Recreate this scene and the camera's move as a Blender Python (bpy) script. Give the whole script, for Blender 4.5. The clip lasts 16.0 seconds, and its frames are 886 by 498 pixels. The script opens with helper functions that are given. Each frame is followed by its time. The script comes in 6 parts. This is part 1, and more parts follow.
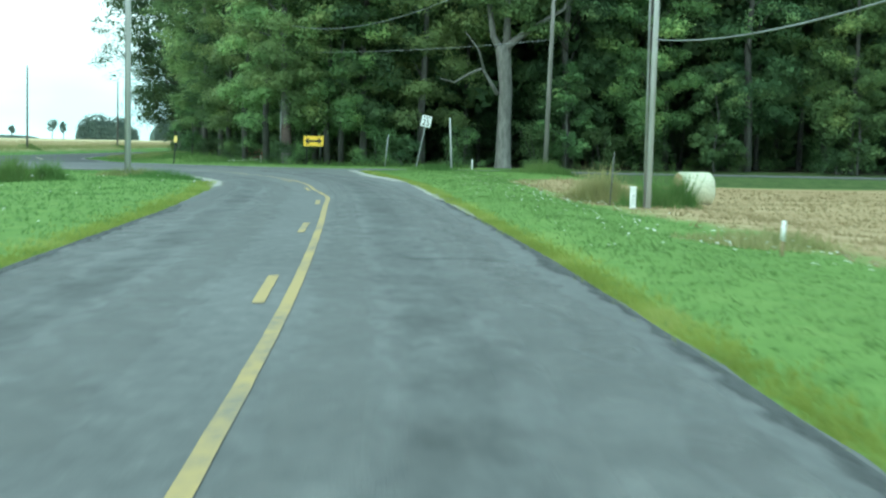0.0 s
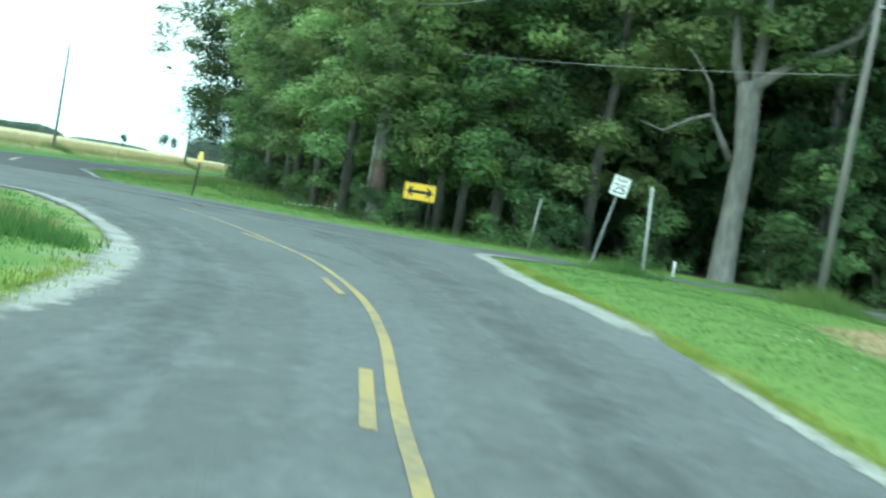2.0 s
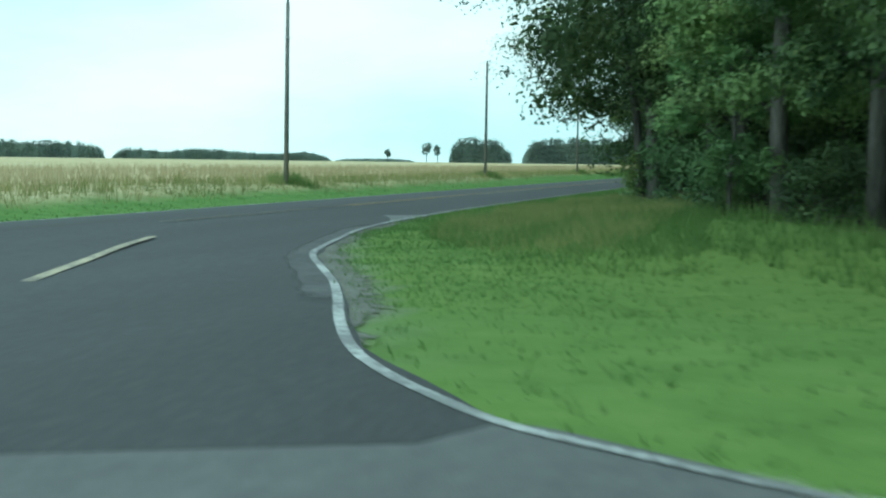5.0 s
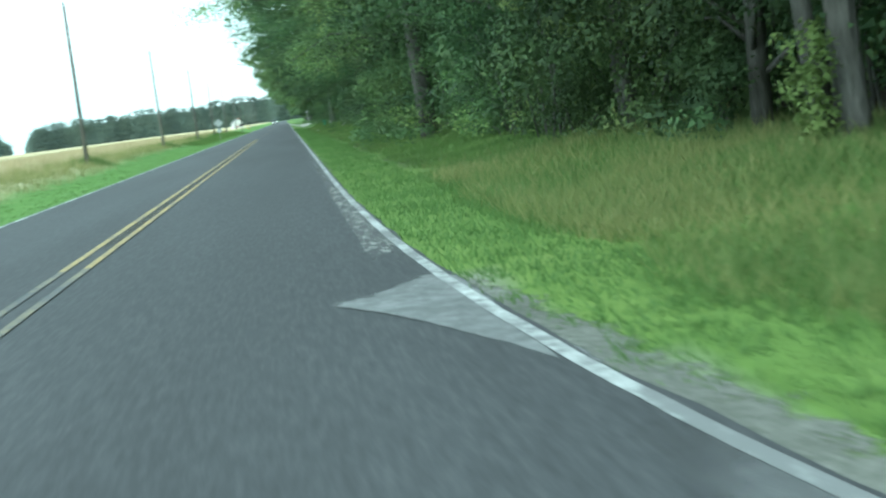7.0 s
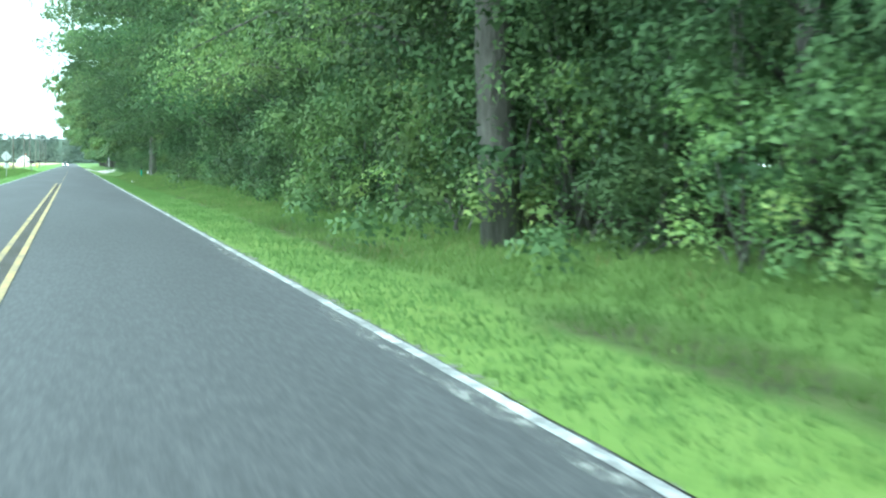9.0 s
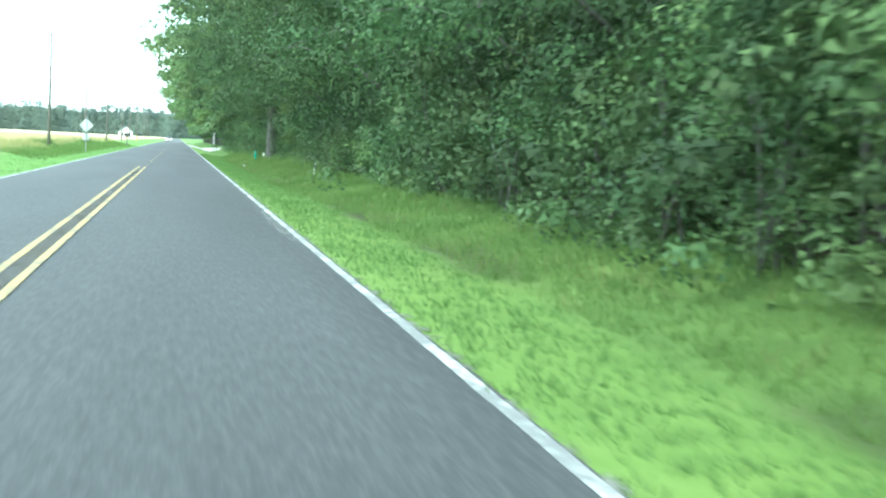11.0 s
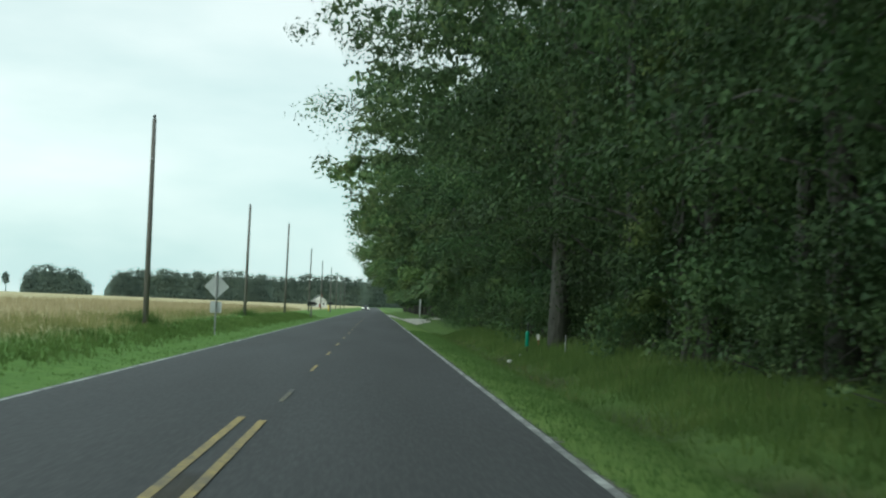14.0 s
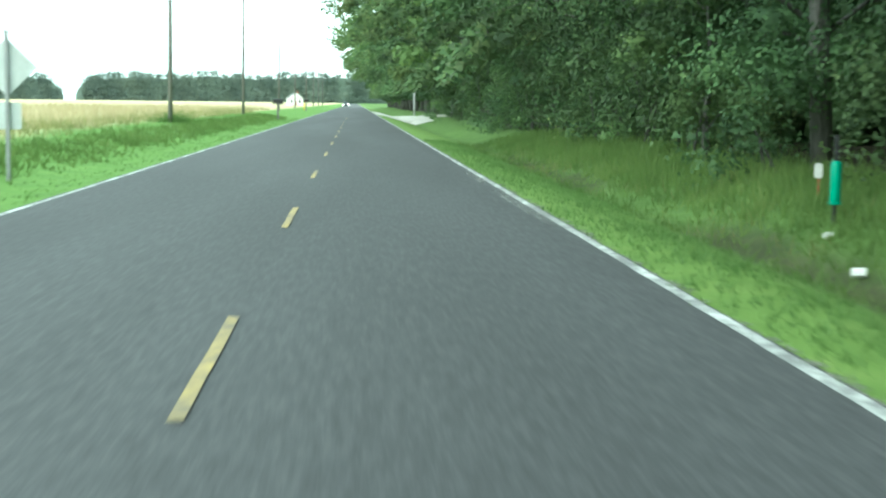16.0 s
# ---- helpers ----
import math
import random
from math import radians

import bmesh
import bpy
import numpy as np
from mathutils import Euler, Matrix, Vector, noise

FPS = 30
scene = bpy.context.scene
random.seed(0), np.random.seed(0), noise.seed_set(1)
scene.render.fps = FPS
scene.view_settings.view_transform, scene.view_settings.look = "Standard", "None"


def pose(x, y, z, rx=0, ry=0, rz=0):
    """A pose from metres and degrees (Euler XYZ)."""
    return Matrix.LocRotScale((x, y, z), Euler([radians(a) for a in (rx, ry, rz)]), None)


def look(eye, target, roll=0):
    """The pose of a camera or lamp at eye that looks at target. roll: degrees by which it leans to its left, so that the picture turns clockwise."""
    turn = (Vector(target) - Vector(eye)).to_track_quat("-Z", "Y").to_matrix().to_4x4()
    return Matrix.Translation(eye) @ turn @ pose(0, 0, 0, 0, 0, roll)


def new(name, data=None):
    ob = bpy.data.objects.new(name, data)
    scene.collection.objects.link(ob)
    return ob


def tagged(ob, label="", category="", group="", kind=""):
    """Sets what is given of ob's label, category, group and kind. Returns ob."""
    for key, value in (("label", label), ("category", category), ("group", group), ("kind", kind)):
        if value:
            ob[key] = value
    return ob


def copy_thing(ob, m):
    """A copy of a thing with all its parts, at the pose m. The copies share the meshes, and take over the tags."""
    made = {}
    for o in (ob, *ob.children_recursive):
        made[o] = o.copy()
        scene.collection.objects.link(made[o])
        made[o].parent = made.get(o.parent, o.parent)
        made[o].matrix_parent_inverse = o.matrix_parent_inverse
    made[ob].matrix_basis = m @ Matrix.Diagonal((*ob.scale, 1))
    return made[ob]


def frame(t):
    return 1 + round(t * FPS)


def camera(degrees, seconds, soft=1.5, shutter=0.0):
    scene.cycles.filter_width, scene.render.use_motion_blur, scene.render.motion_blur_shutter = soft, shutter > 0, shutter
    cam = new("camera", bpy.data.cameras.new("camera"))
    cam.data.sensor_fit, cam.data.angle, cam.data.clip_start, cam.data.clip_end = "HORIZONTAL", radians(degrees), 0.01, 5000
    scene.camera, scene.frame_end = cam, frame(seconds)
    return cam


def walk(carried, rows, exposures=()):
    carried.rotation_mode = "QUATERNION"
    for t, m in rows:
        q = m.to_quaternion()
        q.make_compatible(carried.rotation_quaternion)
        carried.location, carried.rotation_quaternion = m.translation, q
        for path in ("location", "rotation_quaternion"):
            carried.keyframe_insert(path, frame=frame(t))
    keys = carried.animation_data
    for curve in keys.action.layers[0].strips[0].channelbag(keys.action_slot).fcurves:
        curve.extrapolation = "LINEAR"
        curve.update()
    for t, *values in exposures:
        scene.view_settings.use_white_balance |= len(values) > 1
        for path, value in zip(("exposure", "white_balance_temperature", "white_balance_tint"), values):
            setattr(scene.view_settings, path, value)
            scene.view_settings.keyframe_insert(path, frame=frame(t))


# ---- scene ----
cam = camera(35.49, 16.0, soft=2.2, shutter=0.3)
PATH = [
    (0.0, pose(26.55, -140.33, 1.274, 85.73, -1.10, -1.33)),
    (0.5, pose(26.23, -132.82, 1.274, 86.64, -1.30, -1.52)),
    (1.0, pose(25.91, -125.27, 1.274, 87.35, -3.53, -0.82)),
    (1.5, pose(25.33, -117.81, 1.274, 87.71, -3.75, 0.26)),
    (2.0, pose(24.42, -110.51, 1.274, 87.95, -9.49, 2.95)),
    (2.5, pose(23.31, -103.25, 1.274, 89.11, -12.94, 6.02)),
    (3.0, pose(21.98, -95.97, 1.274, 88.75, -6.31, 8.73)),
    (3.5, pose(20.18, -88.82, 1.274, 87.56, -3.77, 10.91)),
    (3.7, pose(19.29, -86.03, 1.274, 86.83, -4.38, 12.07)),
    (5.8, pose(7.41, -60.36, 1.274, 85.98, 2.92, 12.05)),
    (6.0, pose(6.36, -58.08, 1.274, 84.79, 5.10, 7.39)),
    (6.5, pose(4.04, -52.42, 1.274, 84.16, 5.01, 1.34)),
    (7.0, pose(2.38, -46.67, 1.274, 83.81, 7.34, -6.52)),
    (7.5, pose(1.33, -40.74, 1.274, 83.50, 7.86, -9.40)),
    (8.0, pose(0.61, -34.63, 1.274, 85.79, 4.16, -12.17)),
    (10.3, pose(1.26, -3.99, 1.274, 87.11, -3.91, -12.78)),
    (10.5, pose(1.30, -1.20, 1.274, 87.28, -4.08, -11.83)),
    (11.0, pose(1.41, 5.86, 1.274, 85.97, -3.02, -10.80)),
    (11.5, pose(1.46, 13.00, 1.274, 87.14, -2.78, -8.67)),
    (12.0, pose(1.48, 20.18, 1.274, 86.52, -4.78, -6.34)),
    (12.5, pose(1.47, 27.37, 1.274, 87.90, -3.74, -4.83)),
    (13.0, pose(1.42, 34.64, 1.274, 90.12, -3.23, -3.46)),
    (13.5, pose(1.37, 41.97, 1.274, 92.64, -2.29, -2.67)),
    (14.0, pose(1.28, 49.24, 1.274, 92.49, -2.43, -2.79)),
    (14.5, pose(1.17, 56.49, 1.274, 88.36, -2.69, -3.12)),
    (15.0, pose(1.04, 63.75, 1.274, 84.83, -6.44, -0.90)),
    (15.2, pose(0.97, 66.69, 1.274, 84.69, -4.67, -2.44)),
    (15.5, pose(0.90, 71.15, 1.274, 83.89, -4.46, -2.36)),
    (16.0, pose(0.83, 78.53, 1.274, 84.00, -0.68, -3.61)),
]
EXPOSURE = [(0.0, 0.2, 5450, -16), (1.4, 0.32, 5450, -16), (2.4, 0.45, 5500, -15), (3.0, 0.1, 5450, -16), (3.7, -0.05, 5380, -17), (5.8, -0.5, 5430, -16), (6.5, 0.15, 5550, -13), (7.5, 0.75, 5450, -8), (8.0, 1.0, 5450, -9), (10.3, 1.75, 5550, -9),
            (11.5, 1.48, 5650, -4), (12.5, 0.95, 5850, -5), (13.5, -0.15, 6150, -5), (14.0, -0.62, 6150, -3), (14.5, -0.38, 6150, -4), (15.2, 0.7, 6050, -9), (16.0, 0.98, 6000, -11)]
walk(cam, PATH, exposures=EXPOSURE)

# ---------------------------------------------------------------- light
world = bpy.data.worlds.new("overcast_sky")
scene.world = world
world.use_nodes = True
wn, wl = world.node_tree.nodes, world.node_tree.links
wn.clear()
sky = wn.new("ShaderNodeTexSky")
sky.sky_type = "NISHITA"
sky.sun_disc = False
sky.sun_elevation = radians(36)
sky.sun_rotation = radians(229)
sky.dust_density = 2.0
w_geo = wn.new("ShaderNodeTexCoord")
w_map = wn.new("ShaderNodeMapping")
w_map.inputs["Scale"].default_value = (1.0, 1.0, 3.2)
w_noise = wn.new("ShaderNodeTexNoise")
w_noise.inputs["Scale"].default_value = 2.3
w_noise.inputs["Detail"].default_value = 6.0
w_ramp = wn.new("ShaderNodeValToRGB")
w_ramp.color_ramp.elements[0].position = 0.36
w_ramp.color_ramp.elements[0].color = (0.75, 0.93, 0.93, 1)
w_ramp.color_ramp.elements[1].position = 0.62
w_ramp.color_ramp.elements[1].color = (1.19, 1.24, 1.22, 1)
w_sky = wn.new("ShaderNodeBackground")
w_sky.inputs["Strength"].default_value = 0.03
w_cloud = wn.new("ShaderNodeBackground")
w_cloud.inputs["Strength"].default_value = 1.0
w_add = wn.new("ShaderNodeAddShader")
w_out = wn.new("ShaderNodeOutputWorld")
wl.new(w_geo.outputs["Generated"], w_map.inputs["Vector"])
wl.new(w_map.outputs["Vector"], w_noise.inputs["Vector"])
wl.new(w_noise.outputs["Fac"], w_ramp.inputs["Fac"])
w_split = wn.new("ShaderNodeSeparateXYZ")
w_high = wn.new("ShaderNodeValToRGB")
w_high.color_ramp.elements.new(0.32)
for el, (at, k) in zip(w_high.color_ramp.elements, ((0.0, 1.32), (0.32, 1.0), (1.0, 1.45))):
    el.position, el.color = at, (k, k, k, 1)
w_scale = wn.new("ShaderNodeVectorMath")
w_scale.operation = "SCALE"
wl.new(w_geo.outputs["Generated"], w_split.inputs["Vector"])
wl.new(w_split.outputs["Z"], w_high.inputs["Fac"])
wl.new(w_ramp.outputs["Color"], w_scale.inputs[0])
wl.new(w_high.outputs["Color"], w_scale.inputs["Scale"])
wl.new(w_scale.outputs["Vector"], w_cloud.inputs["Color"])
wl.new(sky.outputs["Color"], w_sky.inputs["Color"])
wl.new(w_cloud.outputs["Background"], w_add.inputs[0])
wl.new(w_sky.outputs["Background"], w_add.inputs[1])
wl.new(w_add.outputs["Shader"], w_out.inputs["Surface"])

sun_data = bpy.data.lights.new("sun", "SUN")
sun_data.energy = 1.25
sun_data.angle = radians(30)
sun_data.color = (1.0, 0.96, 0.9)
sun = new("sun", sun_data)
sun.matrix_world = look((0, 0, 40), (42, 36, 0))

# ---------------------------------------------------------------- materials
def material(name, stops, scale=4.0, rough=0.85, bump=0.2, bump_scale=40.0, metal=0.0, per_object=0.0, detail=6.0, stretch=(1, 1, 1), blotch=0.5, blotch_scale=0.35, dist=0.02, spec=0.3):
    """A surface whose colour runs through the stops by grain, darkened or lightened by larger blotches."""
    m = bpy.data.materials.new(name)
    m.use_nodes = True
    nt = m.node_tree
    n, l = nt.nodes, nt.links
    b = n["Principled BSDF"]
    b.inputs["Roughness"].default_value = rough
    b.inputs["Metallic"].default_value = metal
    b.inputs["Specular IOR Level"].default_value = spec
    tc = n.new("ShaderNodeTexCoord")
    mp = n.new("ShaderNodeMapping")
    mp.inputs["Scale"].default_value = stretch
    l.new(tc.outputs["Object"], mp.inputs["Vector"])
    grain = n.new("ShaderNodeTexNoise")
    grain.inputs["Scale"].default_value = scale
    grain.inputs["Detail"].default_value = detail
    grain.inputs["Roughness"].default_value = 0.65
    l.new(mp.outputs["Vector"], grain.inputs["Vector"])
    ramp = n.new("ShaderNodeValToRGB")
    el = ramp.color_ramp.elements
    while len(el) < len(stops):
        el.new(0.5)
    for i, c in enumerate(stops):
        el[i].position = 0.3 + 0.4 * i / max(1, len(stops) - 1)
        el[i].color = (*c, 1)
    l.new(grain.outputs["Fac"], ramp.inputs["Fac"])
    big = n.new("ShaderNodeTexNoise")
    big.inputs["Scale"].default_value = blotch_scale
    big.inputs["Detail"].default_value = 4.0
    l.new(mp.outputs["Vector"], big.inputs["Vector"])
    rng = n.new("ShaderNodeMapRange")
    rng.inputs["From Min"].default_value, rng.inputs["From Max"].default_value = 0.3, 0.7
    rng.inputs["To Min"].default_value, rng.inputs["To Max"].default_value = 1 - blotch * 0.5, 1 + blotch * 0.5
    l.new(big.outputs["Fac"], rng.inputs["Value"])
    mul = n.new("ShaderNodeVectorMath")
    mul.operation = "SCALE"
    l.new(ramp.outputs["Color"], mul.inputs[0])
    if per_object:
        info = n.new("ShaderNodeObjectInfo")
        r2 = n.new("ShaderNodeMapRange")
        r2.inputs["To Min"].default_value, r2.inputs["To Max"].default_value = 1 - per_object, 1 + per_object
        l.new(info.outputs["Random"], r2.inputs["Value"])
        mm = n.new("ShaderNodeMath")
        mm.operation = "MULTIPLY"
        l.new(rng.outputs["Result"], mm.inputs[0])
        l.new(r2.outputs["Result"], mm.inputs[1])
        l.new(mm.outputs[0], mul.inputs["Scale"])
    else:
        l.new(rng.outputs["Result"], mul.inputs["Scale"])
    l.new(mul.outputs["Vector"], b.inputs["Base Color"])
    if bump:
        fine = n.new("ShaderNodeTexNoise")
        fine.inputs["Scale"].default_value = bump_scale
        fine.inputs["Detail"].default_value = 3.0
        l.new(mp.outputs["Vector"], fine.inputs["Vector"])
        bp = n.new("ShaderNodeBump")
        bp.inputs["Strength"].default_value = bump
        bp.inputs["Distance"].default_value = dist
        l.new(fine.outputs["Fac"], bp.inputs["Height"])
        l.new(bp.outputs["Normal"], b.inputs["Normal"])
    return m


def leaf_material(name, dark, light, tip, lucent=0.35, per_object=0.2, rough=0.62, patch_scale=0.45):
    """Foliage: every leaf its own tone, every tree its own too, with light coming through the blades."""
    m = bpy.data.materials.new(name)
    m.use_nodes = True
    n, l = m.node_tree.nodes, m.node_tree.links
    b = n["Principled BSDF"]
    b.inputs["Roughness"].default_value = rough
    b.inputs["Specular IOR Level"].default_value = 0.2
    geo = n.new("ShaderNodeNewGeometry")
    ramp = n.new("ShaderNodeValToRGB")
    el = ramp.color_ramp.elements
    el.new(0.6)
    for i, (p, c) in enumerate(((0.0, dark), (0.7, light), (1.0, tip))):
        el[i].position, el[i].color = p, (*c, 1)
    tc = n.new("ShaderNodeTexCoord")
    # Noise patches put bough-sized light and shade into the leaf colour.
    patch = n.new("ShaderNodeTexNoise")
    patch.inputs["Scale"].default_value, patch.inputs["Detail"].default_value = patch_scale, 2.0
    l.new(tc.outputs["Object"], patch.inputs["Vector"])
    spread_out = n.new("ShaderNodeMapRange")
    spread_out.inputs["From Min"].default_value, spread_out.inputs["From Max"].default_value = 0.36, 0.64
    l.new(patch.outputs["Fac"], spread_out.inputs["Value"])
    tone = n.new("ShaderNodeMix")
    tone.inputs["Factor"].default_value = 0.72
    l.new(geo.outputs["Random Per Island"], tone.inputs[2])
    l.new(spread_out.outputs["Result"], tone.inputs[3])
    l.new(tone.outputs[0], ramp.inputs["Fac"])
    info = n.new("ShaderNodeObjectInfo")
    hsv = n.new("ShaderNodeHueSaturation")
    hsv.inputs["Saturation"].default_value = 0.92
    r1, r2 = n.new("ShaderNodeMapRange"), n.new("ShaderNodeMapRange")
    r1.inputs["To Min"].default_value, r1.inputs["To Max"].default_value = 0.487, 0.512
    r2.inputs["To Min"].default_value, r2.inputs["To Max"].default_value = 1 - per_object, 1 + per_object
    l.new(info.outputs["Random"], r1.inputs["Value"])
    l.new(info.outputs["Random"], r2.inputs["Value"])
    l.new(r1.outputs["Result"], hsv.inputs["Hue"])
    l.new(r2.outputs["Result"], hsv.inputs["Value"])
    l.new(ramp.outputs["Color"], hsv.inputs["Color"])
    l.new(hsv.outputs["Color"], b.inputs["Base Color"])
    tr = n.new("ShaderNodeBsdfTranslucent")
    l.new(hsv.outputs["Color"], tr.inputs["Color"])
    mix = n.new("ShaderNodeMixShader")
    mix.inputs["Fac"].default_value = lucent
    l.new(b.outputs["BSDF"], mix.inputs[1])
    l.new(tr.outputs["BSDF"], mix.inputs[2])
    l.new(mix.outputs["Shader"], n["Material Output"].inputs["Surface"])
    return m


def worn_paint(name, paint, under, keep=0.5, rough=0.7):
    """Road paint, flaked and rubbed through to the asphalt in patches."""
    m = bpy.data.materials.new(name)
    m.use_nodes = True
    n, l = m.node_tree.nodes, m.node_tree.links
    b = n["Principled BSDF"]
    b.inputs["Roughness"].default_value = rough
    tc = n.new("ShaderNodeTexCoord")
    a, c = n.new("ShaderNodeTexNoise"), n.new("ShaderNodeTexNoise")
    a.inputs["Scale"].default_value, a.inputs["Detail"].default_value = 9.0, 8.0
    c.inputs["Scale"].default_value, c.inputs["Detail"].default_value = 0.6, 3.0
    add = n.new("ShaderNodeMath")
    add.operation = "ADD"
    for tex in (a, c):
        l.new(tc.outputs["Object"], tex.inputs["Vector"])
    l.new(a.outputs["Fac"], add.inputs[0])
    l.new(c.outputs["Fac"], add.inputs[1])
    ramp = n.new("ShaderNodeValToRGB")
    ramp.color_ramp.elements[0].position = keep - 0.06
    ramp.color_ramp.elements[1].position = keep + 0.1
    ramp.color_ramp.elements[0].color = (*under, 1)
    ramp.color_ramp.elements[1].color = (*paint, 1)
    half = n.new("ShaderNodeMath")
    half.operation = "MULTIPLY"
    half.inputs[1].default_value = 0.5
    l.new(add.outputs[0], half.inputs[0])
    l.new(half.outputs[0], ramp.inputs["Fac"])
    l.new(ramp.outputs["Color"], b.inputs["Base Color"])
    return m


def scattered(name, stops, scale=14.0, spots=5.0, stretch=(1, 1, 1), soft=0.12, amount=0.9, bump=0.6):
    """Loose grit or wear lying over a surface: it thins out to nothing where the mesh's cover falls to zero."""
    m = material(name, stops, scale=scale, bump=bump, bump_scale=50, blotch=0.4, blotch_scale=1.0)
    n, l = m.node_tree.nodes, m.node_tree.links
    tc, mp = n.new("ShaderNodeTexCoord"), n.new("ShaderNodeMapping")
    mp.inputs["Scale"].default_value = stretch
    l.new(tc.outputs["Object"], mp.inputs["Vector"])
    tex = n.new("ShaderNodeTexNoise")
    tex.inputs["Scale"].default_value, tex.inputs["Detail"].default_value = spots, 7.0
    tex.inputs["Roughness"].default_value = 0.7
    l.new(mp.outputs["Vector"], tex.inputs["Vector"])
    at = n.new("ShaderNodeAttribute")
    at.attribute_name = "cover"
    f = n.new("ShaderNodeMath")
    f.operation = "MULTIPLY_ADD"
    f.inputs[1].default_value, f.inputs[2].default_value = 2.2, -1.1
    l.new(tex.outputs["Fac"], f.inputs[0])
    add = n.new("ShaderNodeMath")
    l.new(f.outputs[0], add.inputs[0])
    l.new(at.outputs["Fac"], add.inputs[1])
    r = n.new("ShaderNodeMapRange")
    r.inputs["From Min"].default_value, r.inputs["From Max"].default_value = 0.5 - soft, 0.5 + soft
    r.inputs["To Max"].default_value = amount
    l.new(add.outputs[0], r.inputs["Value"])
    clear, mix = n.new("ShaderNodeBsdfTransparent"), n.new("ShaderNodeMixShader")
    l.new(r.outputs["Result"], mix.inputs["Fac"])
    l.new(clear.outputs["BSDF"], mix.inputs[1])
    l.new(n["Principled BSDF"].outputs["BSDF"], mix.inputs[2])
    l.new(mix.outputs["Shader"], n["Material Output"].inputs["Surface"])
    return m


M_DARK = material("dark_asphalt", [(0.043, 0.045, 0.048), (0.056, 0.059, 0.063), (0.078, 0.081, 0.085)], scale=26, rough=0.86, bump=0.22, bump_scale=120, blotch=0.4, blotch_scale=0.45, stretch=(1, 0.1, 1), dist=0.008, spec=0.4)
M_LIGHT = material("old_grey_asphalt", [(0.102, 0.107, 0.108), (0.119, 0.124, 0.125), (0.134, 0.139, 0.139), (0.162, 0.166, 0.165)], scale=7.0, rough=0.9, bump=0.35, bump_scale=70, blotch=0.3, blotch_scale=0.55, stretch=(1, 0.4, 1), detail=15.0, dist=0.012)
M_GRAVEL = material("pale_gravel", [(0.3, 0.3, 0.27), (0.43, 0.42, 0.38), (0.56, 0.55, 0.5)], scale=30, bump=0.8, bump_scale=60, blotch=0.4, blotch_scale=1.2)
M_WHITE = worn_paint("worn_white_road_paint", (0.6, 0.62, 0.61), (0.2, 0.205, 0.205), keep=0.52)
M_YELLOW = worn_paint("worn_yellow_road_paint", (0.4, 0.3, 0.1), (0.16, 0.135, 0.085), keep=0.465)
M_YELLOW_OLD = worn_paint("pale_yellow_road_paint", (0.36, 0.27, 0.1), (0.17, 0.155, 0.115), keep=0.43)
M_YELLOW_DULL = worn_paint("dull_yellow_road_paint", (0.36, 0.29, 0.13), (0.175, 0.165, 0.13), keep=0.45)
M_YELLOW_FAINT = worn_paint("nearly_gone_yellow_road_paint", (0.2, 0.175, 0.1), (0.07, 0.073, 0.076), keep=0.5)
M_CREAM = worn_paint("faded_cream_road_paint", (0.5, 0.44, 0.3), (0.1, 0.1, 0.1), keep=0.45)
M_GRIT = scattered("loose_pale_grit", [(0.24, 0.238, 0.215), (0.35, 0.345, 0.315), (0.48, 0.47, 0.435)], scale=30, spots=4, soft=0.3)
M_WASH = scattered("washed_grit_streaks", [(0.2, 0.205, 0.195), (0.3, 0.305, 0.29), (0.42, 0.42, 0.4)], scale=20, spots=7.0, stretch=(1.5, 0.55, 1), soft=0.2)
M_PATCHWEAR = scattered("worn_concrete_patch", [(0.14, 0.147, 0.147), (0.2, 0.207, 0.207), (0.28, 0.287, 0.287)], scale=8, spots=3.0, soft=0.15)
M_WORN = scattered("rubbed_pale_asphalt", [(0.15, 0.155, 0.155), (0.18, 0.185, 0.183), (0.22, 0.225, 0.22)], scale=6, spots=2.4, stretch=(1, 0.55, 1), soft=0.3, amount=0.62, bump=0.3)
M_STAIN = scattered("dark_asphalt_stain", [(0.07, 0.074, 0.076), (0.095, 0.1, 0.1)], scale=6, spots=1.6, stretch=(1, 0.45, 1), soft=0.35, amount=0.36, bump=0.3)
M_CRUMBLE = scattered("dark_crumbling_edge", [(0.055, 0.06, 0.062), (0.075, 0.08, 0.082), (0.1, 0.104, 0.104)], scale=8, spots=2.5, stretch=(1.5, 0.6, 1), soft=0.2, amount=0.85)
M_TANSTAIN = scattered("brown_road_film", [(0.085, 0.078, 0.062), (0.11, 0.1, 0.078)], scale=10, spots=1.5, stretch=(1, 0.3, 1), soft=0.35, amount=0.6, bump=0.2)
M_APRONWEAR = scattered("worn_pavement", [(0.095, 0.099, 0.101), (0.12, 0.124, 0.126), (0.16, 0.164, 0.164)], scale=6, spots=0.9, soft=0.45, amount=0.85)
M_SHOULDER = scattered("grey_green_grit", [(0.1, 0.108, 0.09), (0.17, 0.175, 0.15), (0.27, 0.27, 0.245)], scale=16, spots=4)
M_STUBBLE = leaf_material("cut_straw_stubble", (0.26, 0.2, 0.1), (0.36, 0.28, 0.15), (0.46, 0.38, 0.23), lucent=0.5, per_object=0.0)
M_DRYGRASS = leaf_material("yellowing_tall_grass", (0.19, 0.23, 0.075), (0.32, 0.32, 0.125), (0.44, 0.4, 0.19), lucent=0.5, per_object=0.0)
